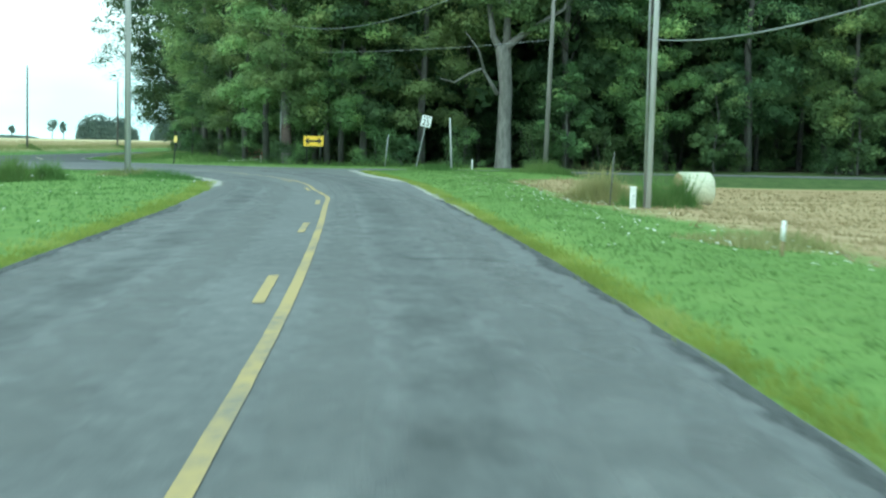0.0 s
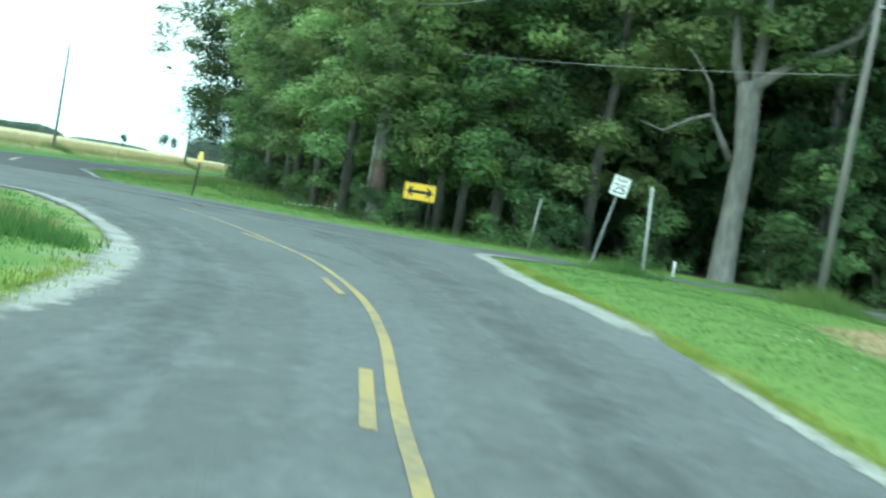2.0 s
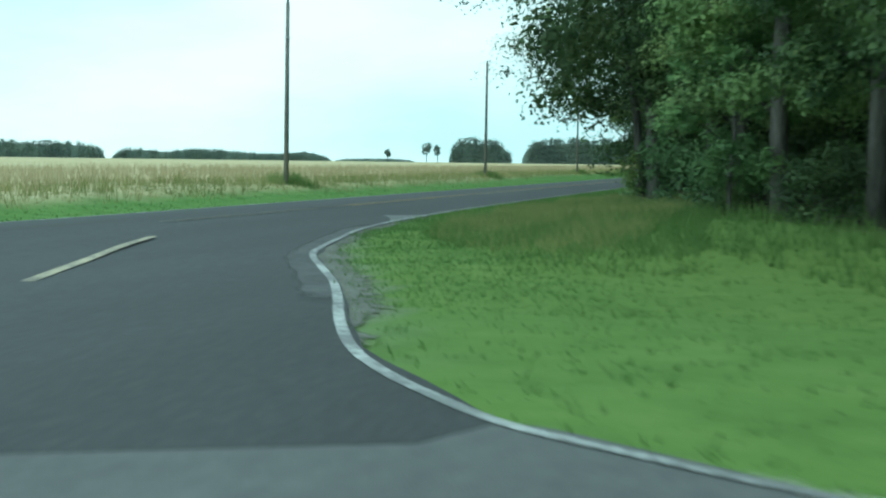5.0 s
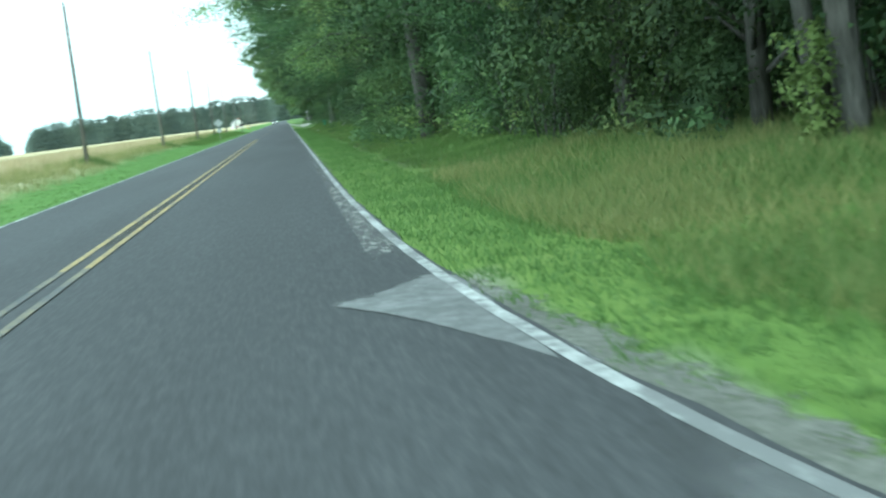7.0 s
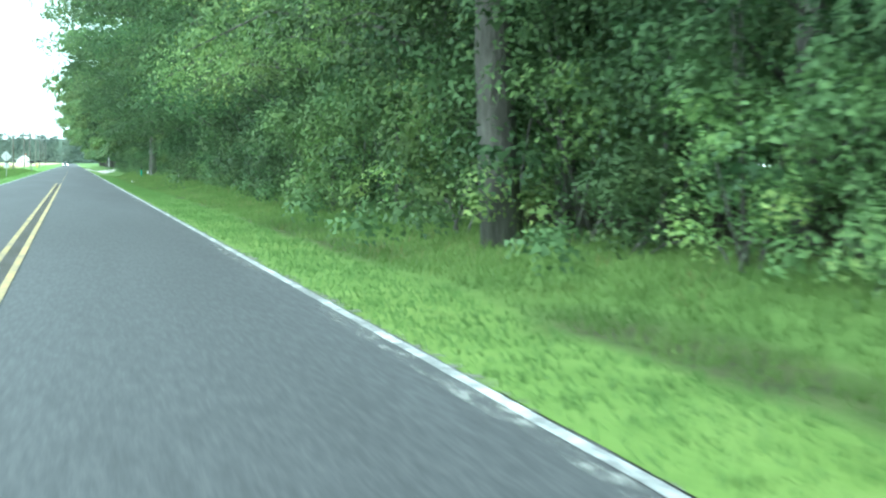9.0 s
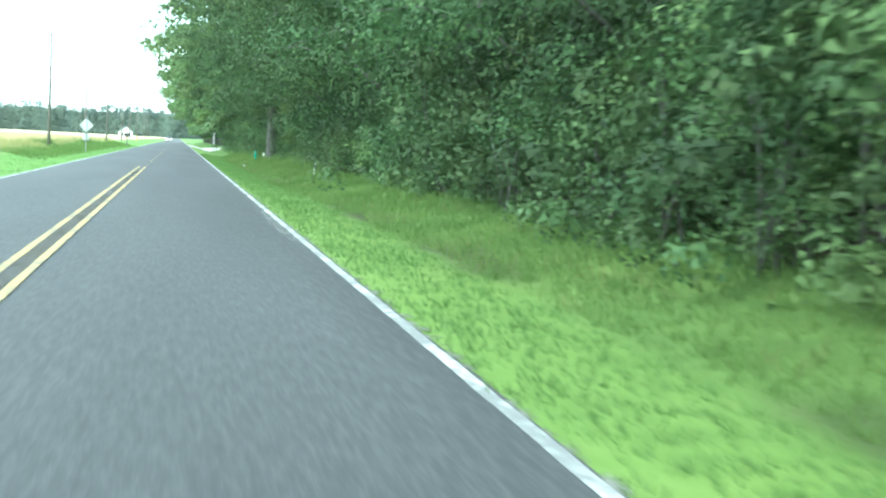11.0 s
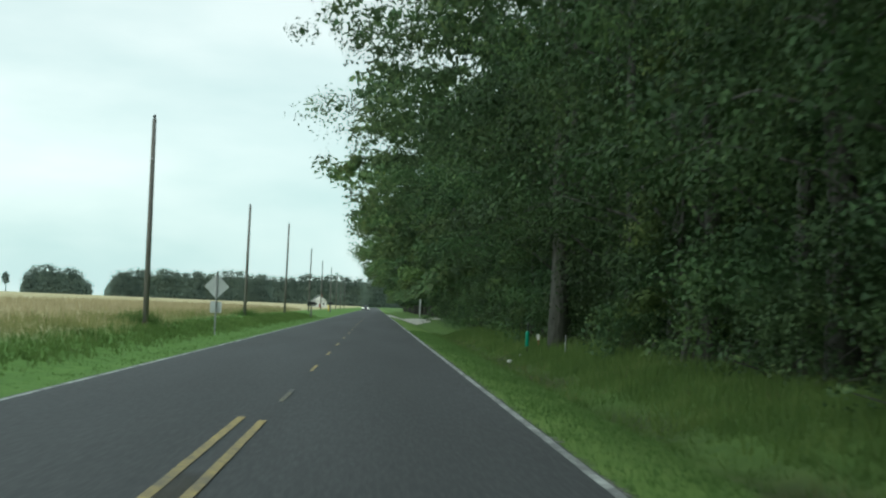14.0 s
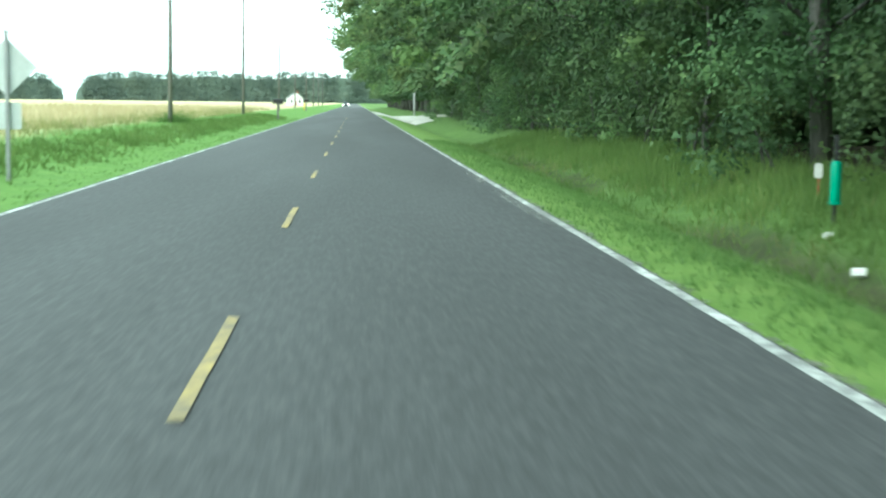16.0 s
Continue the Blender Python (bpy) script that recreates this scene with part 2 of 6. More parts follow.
M_BARK = material("grey_bark", [(0.045, 0.045, 0.04), (0.085, 0.085, 0.077), (0.135, 0.134, 0.123)], scale=7, bump=0.9, bump_scale=14, stretch=(1, 1, 0.22), dist=0.05, per_object=0.25)
M_BARKPALE = material("pale_grey_bark", [(0.09, 0.09, 0.082), (0.15, 0.15, 0.138), (0.22, 0.22, 0.2)], scale=7, bump=0.9, bump_scale=14, stretch=(1, 1, 0.22), dist=0.05)
M_MARKERYEL = material("faded_yellow_sheeting", [(0.66, 0.52, 0.12), (0.76, 0.62, 0.2)], scale=6, rough=0.5, bump=0.02, blotch=0.2)
M_POLE = material("weathered_pole_wood", [(0.1, 0.1, 0.09), (0.16, 0.158, 0.145), (0.24, 0.237, 0.22)], scale=9, bump=0.5, bump_scale=30, stretch=(1, 1, 0.06), per_object=0.2)
M_POLE_PALE = material("silvered_pole_wood", [(0.32, 0.33, 0.32), (0.43, 0.44, 0.43), (0.54, 0.55, 0.54)], scale=9, bump=0.5, bump_scale=30, stretch=(1, 1, 0.06))
M_STEEL = material("galvanised_steel", [(0.3, 0.31, 0.32), (0.42, 0.43, 0.44)], scale=12, rough=0.5, metal=0.6, bump=0.05, bump_scale=60)
M_DARKSTEEL = material("dark_painted_steel", [(0.02, 0.022, 0.022), (0.04, 0.042, 0.042)], scale=14, rough=0.6, bump=0.1)
M_SIGNYEL = material("yellow_sign_sheeting", [(0.66, 0.44, 0.03), (0.74, 0.51, 0.05)], scale=3, rough=0.45, bump=0.02, blotch=0.15)
M_SIGNWHT = material("white_sign_sheeting", [(0.7, 0.72, 0.73), (0.8, 0.81, 0.82)], scale=3, rough=0.45, bump=0.02, blotch=0.15)
M_SIGNBLK = material("black_sign_legend", [(0.015, 0.013, 0.012), (0.03, 0.026, 0.024)], scale=8, rough=0.5, bump=0.0)
M_SIGNBACK = material("bare_aluminium_sign_back", [(0.5, 0.53, 0.53), (0.62, 0.65, 0.65)], scale=5, rough=0.55, metal=0.15, bump=0.03, blotch=0.2)
M_GREEN = material("green_plastic", [(0.01, 0.24, 0.15), (0.015, 0.32, 0.2)], scale=6, rough=0.4, bump=0.02, blotch=0.2)
M_PLASTIC = material("white_plastic", [(0.68, 0.69, 0.68), (0.8, 0.8, 0.79)], scale=10, rough=0.5, bump=0.05, blotch=0.3, blotch_scale=6)
M_RED = material("weathered_red_paint", [(0.26, 0.06, 0.04), (0.36, 0.1, 0.06)], scale=12, rough=0.7, bump=0.1)
M_BALE = material("net_wrapped_hay", [(0.42, 0.43, 0.30), (0.56, 0.57, 0.43), (0.68, 0.69, 0.55)], scale=14, bump=0.7, bump_scale=26, stretch=(1, 1, 1), blotch=0.25, blotch_scale=2)
M_STRAWEND = material("cut_hay", [(0.2, 0.15, 0.08), (0.33, 0.26, 0.15), (0.42, 0.35, 0.22)], scale=22, bump=0.9, bump_scale=40)
M_WIRE = material("dark_cable", [(0.03, 0.032, 0.035), (0.05, 0.05, 0.055)], scale=3, rough=0.6, bump=0.0)
M_WIREPALE = material("aluminium_cable", [(0.2, 0.21, 0.22), (0.28, 0.29, 0.3)], scale=3, rough=0.5, metal=0.3, bump=0.0)
M_SIDING = material("white_clapboard", [(0.7, 0.71, 0.7), (0.8, 0.8, 0.79)], scale=2, rough=0.7, bump=0.3, bump_scale=4, stretch=(0.1, 0.1, 6))
M_ROOF = material("grey_shingle_roof", [(0.16, 0.165, 0.17), (0.24, 0.245, 0.25)], scale=6, rough=0.9, bump=0.4, bump_scale=10)
M_WRAP = material("brown_sheet_wrap", [(0.07, 0.05, 0.045), (0.1, 0.075, 0.066), (0.13, 0.1, 0.09)], scale=5, rough=0.8, bump=0.4, bump_scale=9, blotch=0.4, blotch_scale=2)
M_GLASS = material("dark_window_glass", [(0.02, 0.025, 0.03), (0.035, 0.04, 0.045)], scale=1, rough=0.1, bump=0.0, spec=0.6)
M_CARPAINT = material("dark_car_paint", [(0.03, 0.032, 0.036), (0.045, 0.047, 0.05)], scale=2, rough=0.3, bump=0.0, spec=0.6)
M_RUBBER = material("tyre_rubber", [(0.015, 0.015, 0.016), (0.03, 0.03, 0.03)], scale=20, rough=0.9, bump=0.2)
M_LEAF = leaf_material("broadleaf_foliage", (0.052, 0.1, 0.036), (0.165, 0.268, 0.078), (0.32, 0.41, 0.115), per_object=0.3, lucent=0.3)
# Pale leaf, colour lifted to stand in for veiling haze and stronger light.
M_LEAF_LIT = leaf_material("pale_lit_foliage", (0.11, 0.178, 0.062), (0.235, 0.345, 0.112), (0.35, 0.44, 0.15), per_object=0.25, lucent=0.34)
M_VINE = leaf_material("bright_vine_foliage", (0.1, 0.165, 0.045), (0.2, 0.3, 0.08), (0.29, 0.38, 0.115), per_object=0.0, lucent=0.34)
# Dull leaf colour, lowered to put the shade of the wood's hollows in.
M_LEAF2 = leaf_material("dull_dimmed_foliage", (0.032, 0.066, 0.028), (0.098, 0.166, 0.06), (0.2, 0.275, 0.094), per_object=0.3, lucent=0.3)
# Leaf colour darkened for the shade of the backlit overhanging boughs.
M_LEAF_SHADE = leaf_material("shaded_green_foliage", (0.026, 0.055, 0.021), (0.069, 0.128, 0.043), (0.152, 0.226, 0.073), per_object=0.25, lucent=0.16)
M_BUSHLEAF = leaf_material("shrub_foliage", (0.05, 0.095, 0.036), (0.15, 0.245, 0.08), (0.28, 0.37, 0.11), per_object=0.3, lucent=0.3)
# Far leaf colour paled and blued, with the air's haze painted in.
M_FARLEAF = leaf_material("haze_paled_foliage", (0.15, 0.205, 0.18), (0.2, 0.262, 0.22), (0.24, 0.305, 0.245), lucent=0.45, per_object=0.08, patch_scale=0.04)
M_GRASS = leaf_material("mown_grass_blades", (0.122, 0.212, 0.053), (0.15, 0.255, 0.065), (0.185, 0.285, 0.08), lucent=0.5, per_object=0.0)
M_TALL = leaf_material("tall_grass_blades", (0.09, 0.172, 0.04), (0.138, 0.238, 0.055), (0.195, 0.288, 0.08), lucent=0.5, per_object=0.0)
M_LUSH = leaf_material("lush_grass_blades", (0.098, 0.185, 0.042), (0.13, 0.232, 0.054), (0.168, 0.27, 0.072), lucent=0.5, per_object=0.0)
M_WHEAT = leaf_material("ripe_wheat_stalks", (0.4, 0.34, 0.19), (0.48, 0.41, 0.235), (0.54, 0.47, 0.285), lucent=0.5, per_object=0.0)
M_FLOWER = leaf_material("small_white_flower_heads", (0.6, 0.62, 0.55), (0.75, 0.76, 0.7), (0.8, 0.8, 0.76), lucent=0.2, per_object=0.0)
M_FRINGE = leaf_material("yellowing_fringe_grass", (0.22, 0.27, 0.04), (0.3, 0.35, 0.06), (0.4, 0.42, 0.12), lucent=0.5, per_object=0.0)
M_RUST = leaf_material("rusty_seeding_grass", (0.15, 0.18, 0.06), (0.22, 0.225, 0.085), (0.29, 0.265, 0.12), lucent=0.5, per_object=0.0)
M_SEED = leaf_material("tan_seeding_grass", (0.25, 0.3, 0.09), (0.32, 0.33, 0.118), (0.4, 0.37, 0.155), lucent=0.5, per_object=0.0)
M_PINK = leaf_material("dull_red_flower_heads", (0.28, 0.08, 0.06), (0.4, 0.16, 0.12), (0.5, 0.3, 0.25), lucent=0.2, per_object=0.0)


def ground_material():
    """Short grass, ripe wheat, cut straw, woodland litter and gravel, laid by masks on the one sheet of ground."""
    m = bpy.data.materials.new("open_ground")
    m.use_nodes = True
    n, l = m.node_tree.nodes, m.node_tree.links
    b = n["Principled BSDF"]
    b.inputs["Roughness"].default_value = 0.95
    b.inputs["Specular IOR Level"].default_value = 0.15
    tc = n.new("ShaderNodeTexCoord")

    def tone(stops, scale, detail=8.0, stretch=None):
        tex, ramp = n.new("ShaderNodeTexNoise"), n.new("ShaderNodeValToRGB")
        tex.inputs["Scale"].default_value, tex.inputs["Detail"].default_value = scale, detail
        tex.inputs["Roughness"].default_value = 0.7
        if stretch:
            mp = n.new("ShaderNodeMapping")
            mp.inputs["Scale"].default_value = stretch
            l.new(tc.outputs["Object"], mp.inputs["Vector"])
            l.new(mp.outputs["Vector"], tex.inputs["Vector"])
        else:
            l.new(tc.outputs["Object"], tex.inputs["Vector"])
        el = ramp.color_ramp.elements
        while len(el) < len(stops):
            el.new(0.5)
        for i, c in enumerate(stops):
            el[i].position, el[i].color = 0.32 + 0.36 * i / (len(stops) - 1), (*c, 1)
        l.new(tex.outputs["Fac"], ramp.inputs["Fac"])
        return ramp.outputs["Color"]

    grass = tone([(0.112, 0.188, 0.045), (0.138, 0.226, 0.055), (0.168, 0.25, 0.068)], 1.1)
    wheat = tone([(0.38, 0.33, 0.18), (0.49, 0.43, 0.25), (0.57, 0.51, 0.33)], 0.35, stretch=(1, 0.25, 1))
    straw = tone([(0.26, 0.195, 0.1), (0.33, 0.25, 0.135), (0.41, 0.33, 0.19)], 0.9, stretch=(0.35, 1.6, 1))
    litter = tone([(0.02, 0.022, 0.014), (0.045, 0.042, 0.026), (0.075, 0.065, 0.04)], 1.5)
    gravel = tone([(0.15, 0.155, 0.13), (0.25, 0.25, 0.22), (0.36, 0.36, 0.32)], 9.0)
    lush = tone([(0.092, 0.18, 0.042), (0.12, 0.222, 0.052), (0.15, 0.258, 0.066)], 1.3)
    rough = tone([(0.07, 0.128, 0.034), (0.098, 0.168, 0.045), (0.128, 0.202, 0.057)], 1.6)
    fringe = tone([(0.2, 0.25, 0.045), (0.28, 0.33, 0.07), (0.34, 0.38, 0.1)], 3.0)
    out = grass
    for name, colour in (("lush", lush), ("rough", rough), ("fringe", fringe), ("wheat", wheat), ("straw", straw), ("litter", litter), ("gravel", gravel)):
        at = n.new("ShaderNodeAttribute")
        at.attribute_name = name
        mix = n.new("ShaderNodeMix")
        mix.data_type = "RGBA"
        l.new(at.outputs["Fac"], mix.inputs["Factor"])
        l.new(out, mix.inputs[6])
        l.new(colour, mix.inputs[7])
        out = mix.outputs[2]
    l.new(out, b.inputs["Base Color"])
    fine = n.new("ShaderNodeTexNoise")
    fine.inputs["Scale"].default_value, fine.inputs["Detail"].default_value = 14.0, 6.0
    l.new(tc.outputs["Object"], fine.inputs["Vector"])
    bp = n.new("ShaderNodeBump")
    bp.inputs["Strength"].default_value, bp.inputs["Distance"].default_value = 0.4, 0.05
    l.new(fine.outputs["Fac"], bp.inputs["Height"])
    l.new(bp.outputs["Normal"], b.inputs["Normal"])
    return m


M_GROUND = ground_material()


# ---------------------------------------------------------------- mesh helpers
def mesh_of(name, verts, faces, mats, index=None, smooth=False):
    me = bpy.data.meshes.new(name)
    me.from_pydata([tuple(v) for v in verts], [], [tuple(f) for f in faces])
    for mt in mats if isinstance(mats, (list, tuple)) else [mats]:
        me.materials.append(mt)
    if index is not None:
        me.polygons.foreach_set("material_index", np.asarray(index, dtype=np.int32))
    if smooth:
        me.polygons.foreach_set("use_smooth", np.ones(len(me.polygons), dtype=bool))
    me.update()
    return me


def part(name, bm, mat, parent, label=""):
    """One mesh object from a bmesh (or a finished mesh), under a thing or a part."""
    if isinstance(bm, bpy.types.Mesh):
        me = bm
    else:
        me = bpy.data.meshes.new(name)
        bmesh.ops.recalc_face_normals(bm, faces=bm.faces)
        bm.to_mesh(me)
        bm.free()
        me.materials.append(mat)
    ob = new(name, me)
    ob.parent = parent
    if label:
        tagged(ob, label)
    return ob


def thing(name, m, label, category, group="", kind=""):
    ob = new(name)
    ob.empty_display_size = 0.2
    ob.matrix_world = m
    return tagged(ob, label, category, group, kind)


def box(x0, y0, z0, x1, y1, z1, bevel=0.0, bm=None):
    bm = bm or bmesh.new()
    made = bmesh.ops.create_cube(bm, size=1, matrix=Matrix.LocRotScale(((x0 + x1) / 2, (y0 + y1) / 2, (z0 + z1) / 2), None, (x1 - x0, y1 - y0, z1 - z0)))
    if bevel:
        edges = {e for v in made["verts"] for e in v.link_edges}
        bmesh.ops.bevel(bm, geom=list(edges), offset=bevel, segments=2, affect="EDGES", profile=0.5)
    return bm


def tube(points, radii, sides=10, bm=None, cap=True):
    """A round, tapered limb along points."""
    bm = bm or bmesh.new()
    pts = [Vector(p) for p in points]
    rings = []
    for i, p in enumerate(pts):
        d = (pts[min(i + 1, len(pts) - 1)] - pts[max(i - 1, 0)]).normalized()
        side = d.cross(Vector((0, 1, 0)) if abs(d.y) < 0.9 else Vector((1, 0, 0))).normalized()
        up = side.cross(d)
        r = radii[i] if isinstance(radii, (list, tuple)) else radii
        rings.append([bm.verts.new(p + (side * math.cos(a) + up * math.sin(a)) * r) for a in (2 * math.pi * k / sides for k in range(sides))])
    for a, b in zip(rings, rings[1:]):
        for k in range(sides):
            f = bm.faces.new((a[k], a[(k + 1) % sides], b[(k + 1) % sides], b[k]))
            f.smooth = True
    if cap:
        bm.faces.new(rings[0])
        bm.faces.new(rings[-1])
    return bm


def plate(outline, thick, bm=None, y=0.0):
    """A flat plate in the xz plane, its face towards -y."""
    bm = bm or bmesh.new()
    a = [bm.verts.new((x, y, z)) for x, z in outline]
    b = [bm.verts.new((x, y + thick, z)) for x, z in outline]
    bm.faces.new(a)
    bm.faces.new(b[::-1])
    for i in range(len(a)):
        j = (i + 1) % len(a)
        bm.faces.new((a[i], b[i], b[j], a[j]))
    return bm


def rounded(w, h, r, n=5):
    out = []
    for cx, cz, a0 in ((w / 2 - r, h / 2 - r, 0), (-w / 2 + r, h / 2 - r, 90), (-w / 2 + r, -h / 2 + r, 180), (w / 2 - r, -h / 2 + r, 270)):
        out += [(cx + r * math.cos(radians(a0 + 90 * k / n)), cz + r * math.sin(radians(a0 + 90 * k / n))) for k in range(n + 1)]
    return out


def smooth(v, a, b):
    """A soft step from 0 at a to 1 at b."""
    t = np.clip((np.asarray(v, float) - a) / np.maximum(b - a, 1e-6), 0, 1)
    return t * t * (3 - 2 * t)


# ---------------------------------------------------------------- ground and roads
from mathutils.geometry import tessellate_polygon

rng = np.random.default_rng(7)


def wave(x, y, s=1.0, seed=0.0):
    """A soft random field between about -1 and 1."""
    x, y = np.asarray(x, float) / s, np.asarray(y, float) / s
    return (np.sin(1.3 * x + 0.7 * y + seed) + np.sin(-0.8 * x + 1.6 * y + 2.1 + seed * 1.7) + np.sin(2.3 * x - 1.1 * y + 4.0 + seed * 0.6) * 0.6) / 2.6


EDGE_Y = [-63.4, -60.5, -56.0, -51.8, -49.6, -46.6, -43.8, -40.0, -34.0, -25.0, -15.0]
EDGE_X = [10.9, 9.15, 7.55, 5.85, 5.25, 4.6, 4.05, 3.62, 3.32, 3.18, 3.155]
LIGHT = [(28.9, -230), (28.45, -133), (28.15, -124), (27.45, -110.5), (27.0, -102), (26.45, -93), (25.65, -87.5), (24.95, -83.8), (24.3, -78), (23.9, -73.8), (24.6, -72.4), (26, -71), (29, -69.6), (34, -69.2), (110, -70.5),
         (110, -66.6), (34, -65.6), (28, -66.2), (24.5, -67.6), (22.6, -69.2), (20, -68.7), (17.2, -67.5), (14, -65.4), (11.6, -63.55), (11.05, -63.1), (10.35, -62.75), (7, -63.7), (3.35, -65.2), (3.35, -105),
         (5.5, -92), (9, -84.5), (12.2, -81.4), (14.0, -81.3), (16.0, -84.6), (18.0, -89.0), (19.2, -92.3), (19.9, -95), (20.4, -97.5), (21.2, -103), (22.05, -115), (22.6, -127), (22.9, -140), (23.3, -230)]
WOOD = [(8.0, -33), (9.2, -40), (12.5, -47.5), (16.0, -55.5), (18.6, -60.2), (24, -62.4), (31, -62.2), (45, -61.5), (80, -61), (80, -24), (40, -18), (37, 210), (16, 330), (7.5, 330), (7.2, 150), (7.4, 60), (7.0, 20), (7.2, -10)]
STRAW = [(30.2, -88), (30.6, -102), (32.2, -114), (32.6, -124), (33.5, -200), (160, -200), (160, -72.6), (60, -72.2), (36, -73.4), (31.5, -78)]
LEFT_GRAVEL = [(20.3, -97.5), (19.8, -95), (19.1, -92.3), (17.9, -89), (15.9, -84.6), (13.9, -81.3), (12.2, -81.4)]


def inside(x, y, poly):
    hit = np.zeros(x.shape, bool)
    for (ax, ay), (bx, by) in zip(poly, poly[1:] + poly[:1]):
        if ay == by:
            continue
        cross = (ay > y) != (by > y)
        hit ^= cross & (x < (bx - ax) * (y - ay) / (by - ay) + ax)
    return hit


def away(x, y, line, closed=True):
    """The distance of points from a line of corners."""
    best = np.full(x.shape, 1e9)
    for (ax, ay), (bx, by) in zip(line, line[1:] + (line[:1] if closed else [])) if closed else zip(line, line[1:]):
        dx, dy = bx - ax, by - ay
        t = np.clip(((x - ax) * dx + (y - ay) * dy) / (dx * dx + dy * dy), 0, 1)
        best = np.minimum(best, np.hypot(x - ax - t * dx, y - ay - t * dy))
    return best


def edge_x(y):
    return np.interp(y, EDGE_Y, EDGE_X) + 0.08


def crown(y):
    return 0.02 * smooth(y, -58, -42)


def on_dark(x, y):
    right = np.where(y > -63.4, edge_x(y), 3.4)
    return (x > -3.42) & (x < right)


def ground_z(x, y):
    """The height of the ground beside and under the roads."""
    x, y = np.asarray(x, float), np.asarray(y, float)
    east = x - np.where(y > -63.4, edge_x(y), 3.4)
    deep = 0.45 + 0.55 * smooth(y, 35, 60)
    ditch = np.interp(east, [0, 0.8, 1.9, 2.9, 4.0, 6.0], [-0.05, -0.1, -0.34, -0.06, 0.2, 0.3])
    flat = np.interp(east, [0, 0.8, 1.9, 2.9, 4.0, 6.0], [-0.05, -0.08, -0.1, -0.02, 0.16, 0.28])
    bank = flat + (ditch - flat) * (deep - 0.45) / 0.55 * 1.0
    south = -0.04 + 0.1 * smooth(x, 12, 20) - 0.55 * smooth(x, 33, 38) * smooth(y, -130, -100) * (1 - smooth(y, -70, -60))
    south = south - 0.26 * smooth(x, 28.8, 32.0) * (1 - smooth(y, -80, -72))
    right = south + (bank - south) * smooth(y, -56, -44)
    west = -3.42 - x
    left = np.interp(west, [0, 0.6, 1.8, 3.2, 6.0, 12.0], [-0.06, -0.08, 0.02, 0.28, 0.42, 0.5])
    z = np.where(x < 0, left, right)
    z = z + 0.025 * wave(x, y, 0.9) + 0.05 * wave(x, y, 3.7, 2.0) * smooth(np.abs(x), 4, 9)
    d_light = away(x, y, LIGHT)
    z = np.where(x > 3.4, np.minimum(z, 0.35), z)
    near = 1 - smooth(d_light, 0.0, 1.6)
    far_south = smooth(-y, 40, 60)
    z = z * (1 - near * far_south) + (-0.035) * near * far_south
    z = np.where(inside(x, y, LIGHT) & (d_light > 0.4), -0.16, z)
    rim_z = -3.3 * crown(y) - 0.016
    edge_d = np.minimum(np.abs(east), np.abs(west))
    z = z + (rim_z - z) * (1 - smooth(edge_d, 0.1, 0.7)) * np.where((y > -63.4) | (x < 0), 1.0, 0.0)
    z = np.where(on_dark(x, y) & (edge_d > 0.4), -0.2, z)
    return z


def spread(parts):
    out = []
    for a, b, step in parts:
        out += list(np.arange(a, b, step))
    return np.array(out + [parts[-1][1]])


gx = spread([(-3000, -400, 260), (-400, -60, 34), (-60, -14, 4.6), (-14, -8, 0.8), (-8, 9, 0.34), (9, 36, 0.6), (36, 60, 2), (60, 200, 14), (200, 3000, 280)])
gy = spread([(-3000, -400, 260), (-400, -150, 25), (-150, -138, 2), (-138, -30, 0.7), (-30, 130, 1.0), (130, 270, 2.5), (270, 500, 11), (500, 3000, 125)])
GX, GY = np.meshgrid(gx, gy)
X, Y = GX.ravel(), GY.ravel()
Z = ground_z(X, Y)
nx, ny = len(gx), len(gy)
idx = np.arange(nx * ny).reshape(ny, nx)
quads = np.stack([idx[:-1, :-1], idx[:-1, 1:], idx[1:, 1:], idx[1:, :-1]], -1).reshape(-1, 4)
gme = mesh_of("ground", np.stack([X, Y, Z], -1).tolist(), quads.tolist(), M_GROUND, smooth=True)
jit = 0.5 * wave(X, Y, 0.7, 1.0)
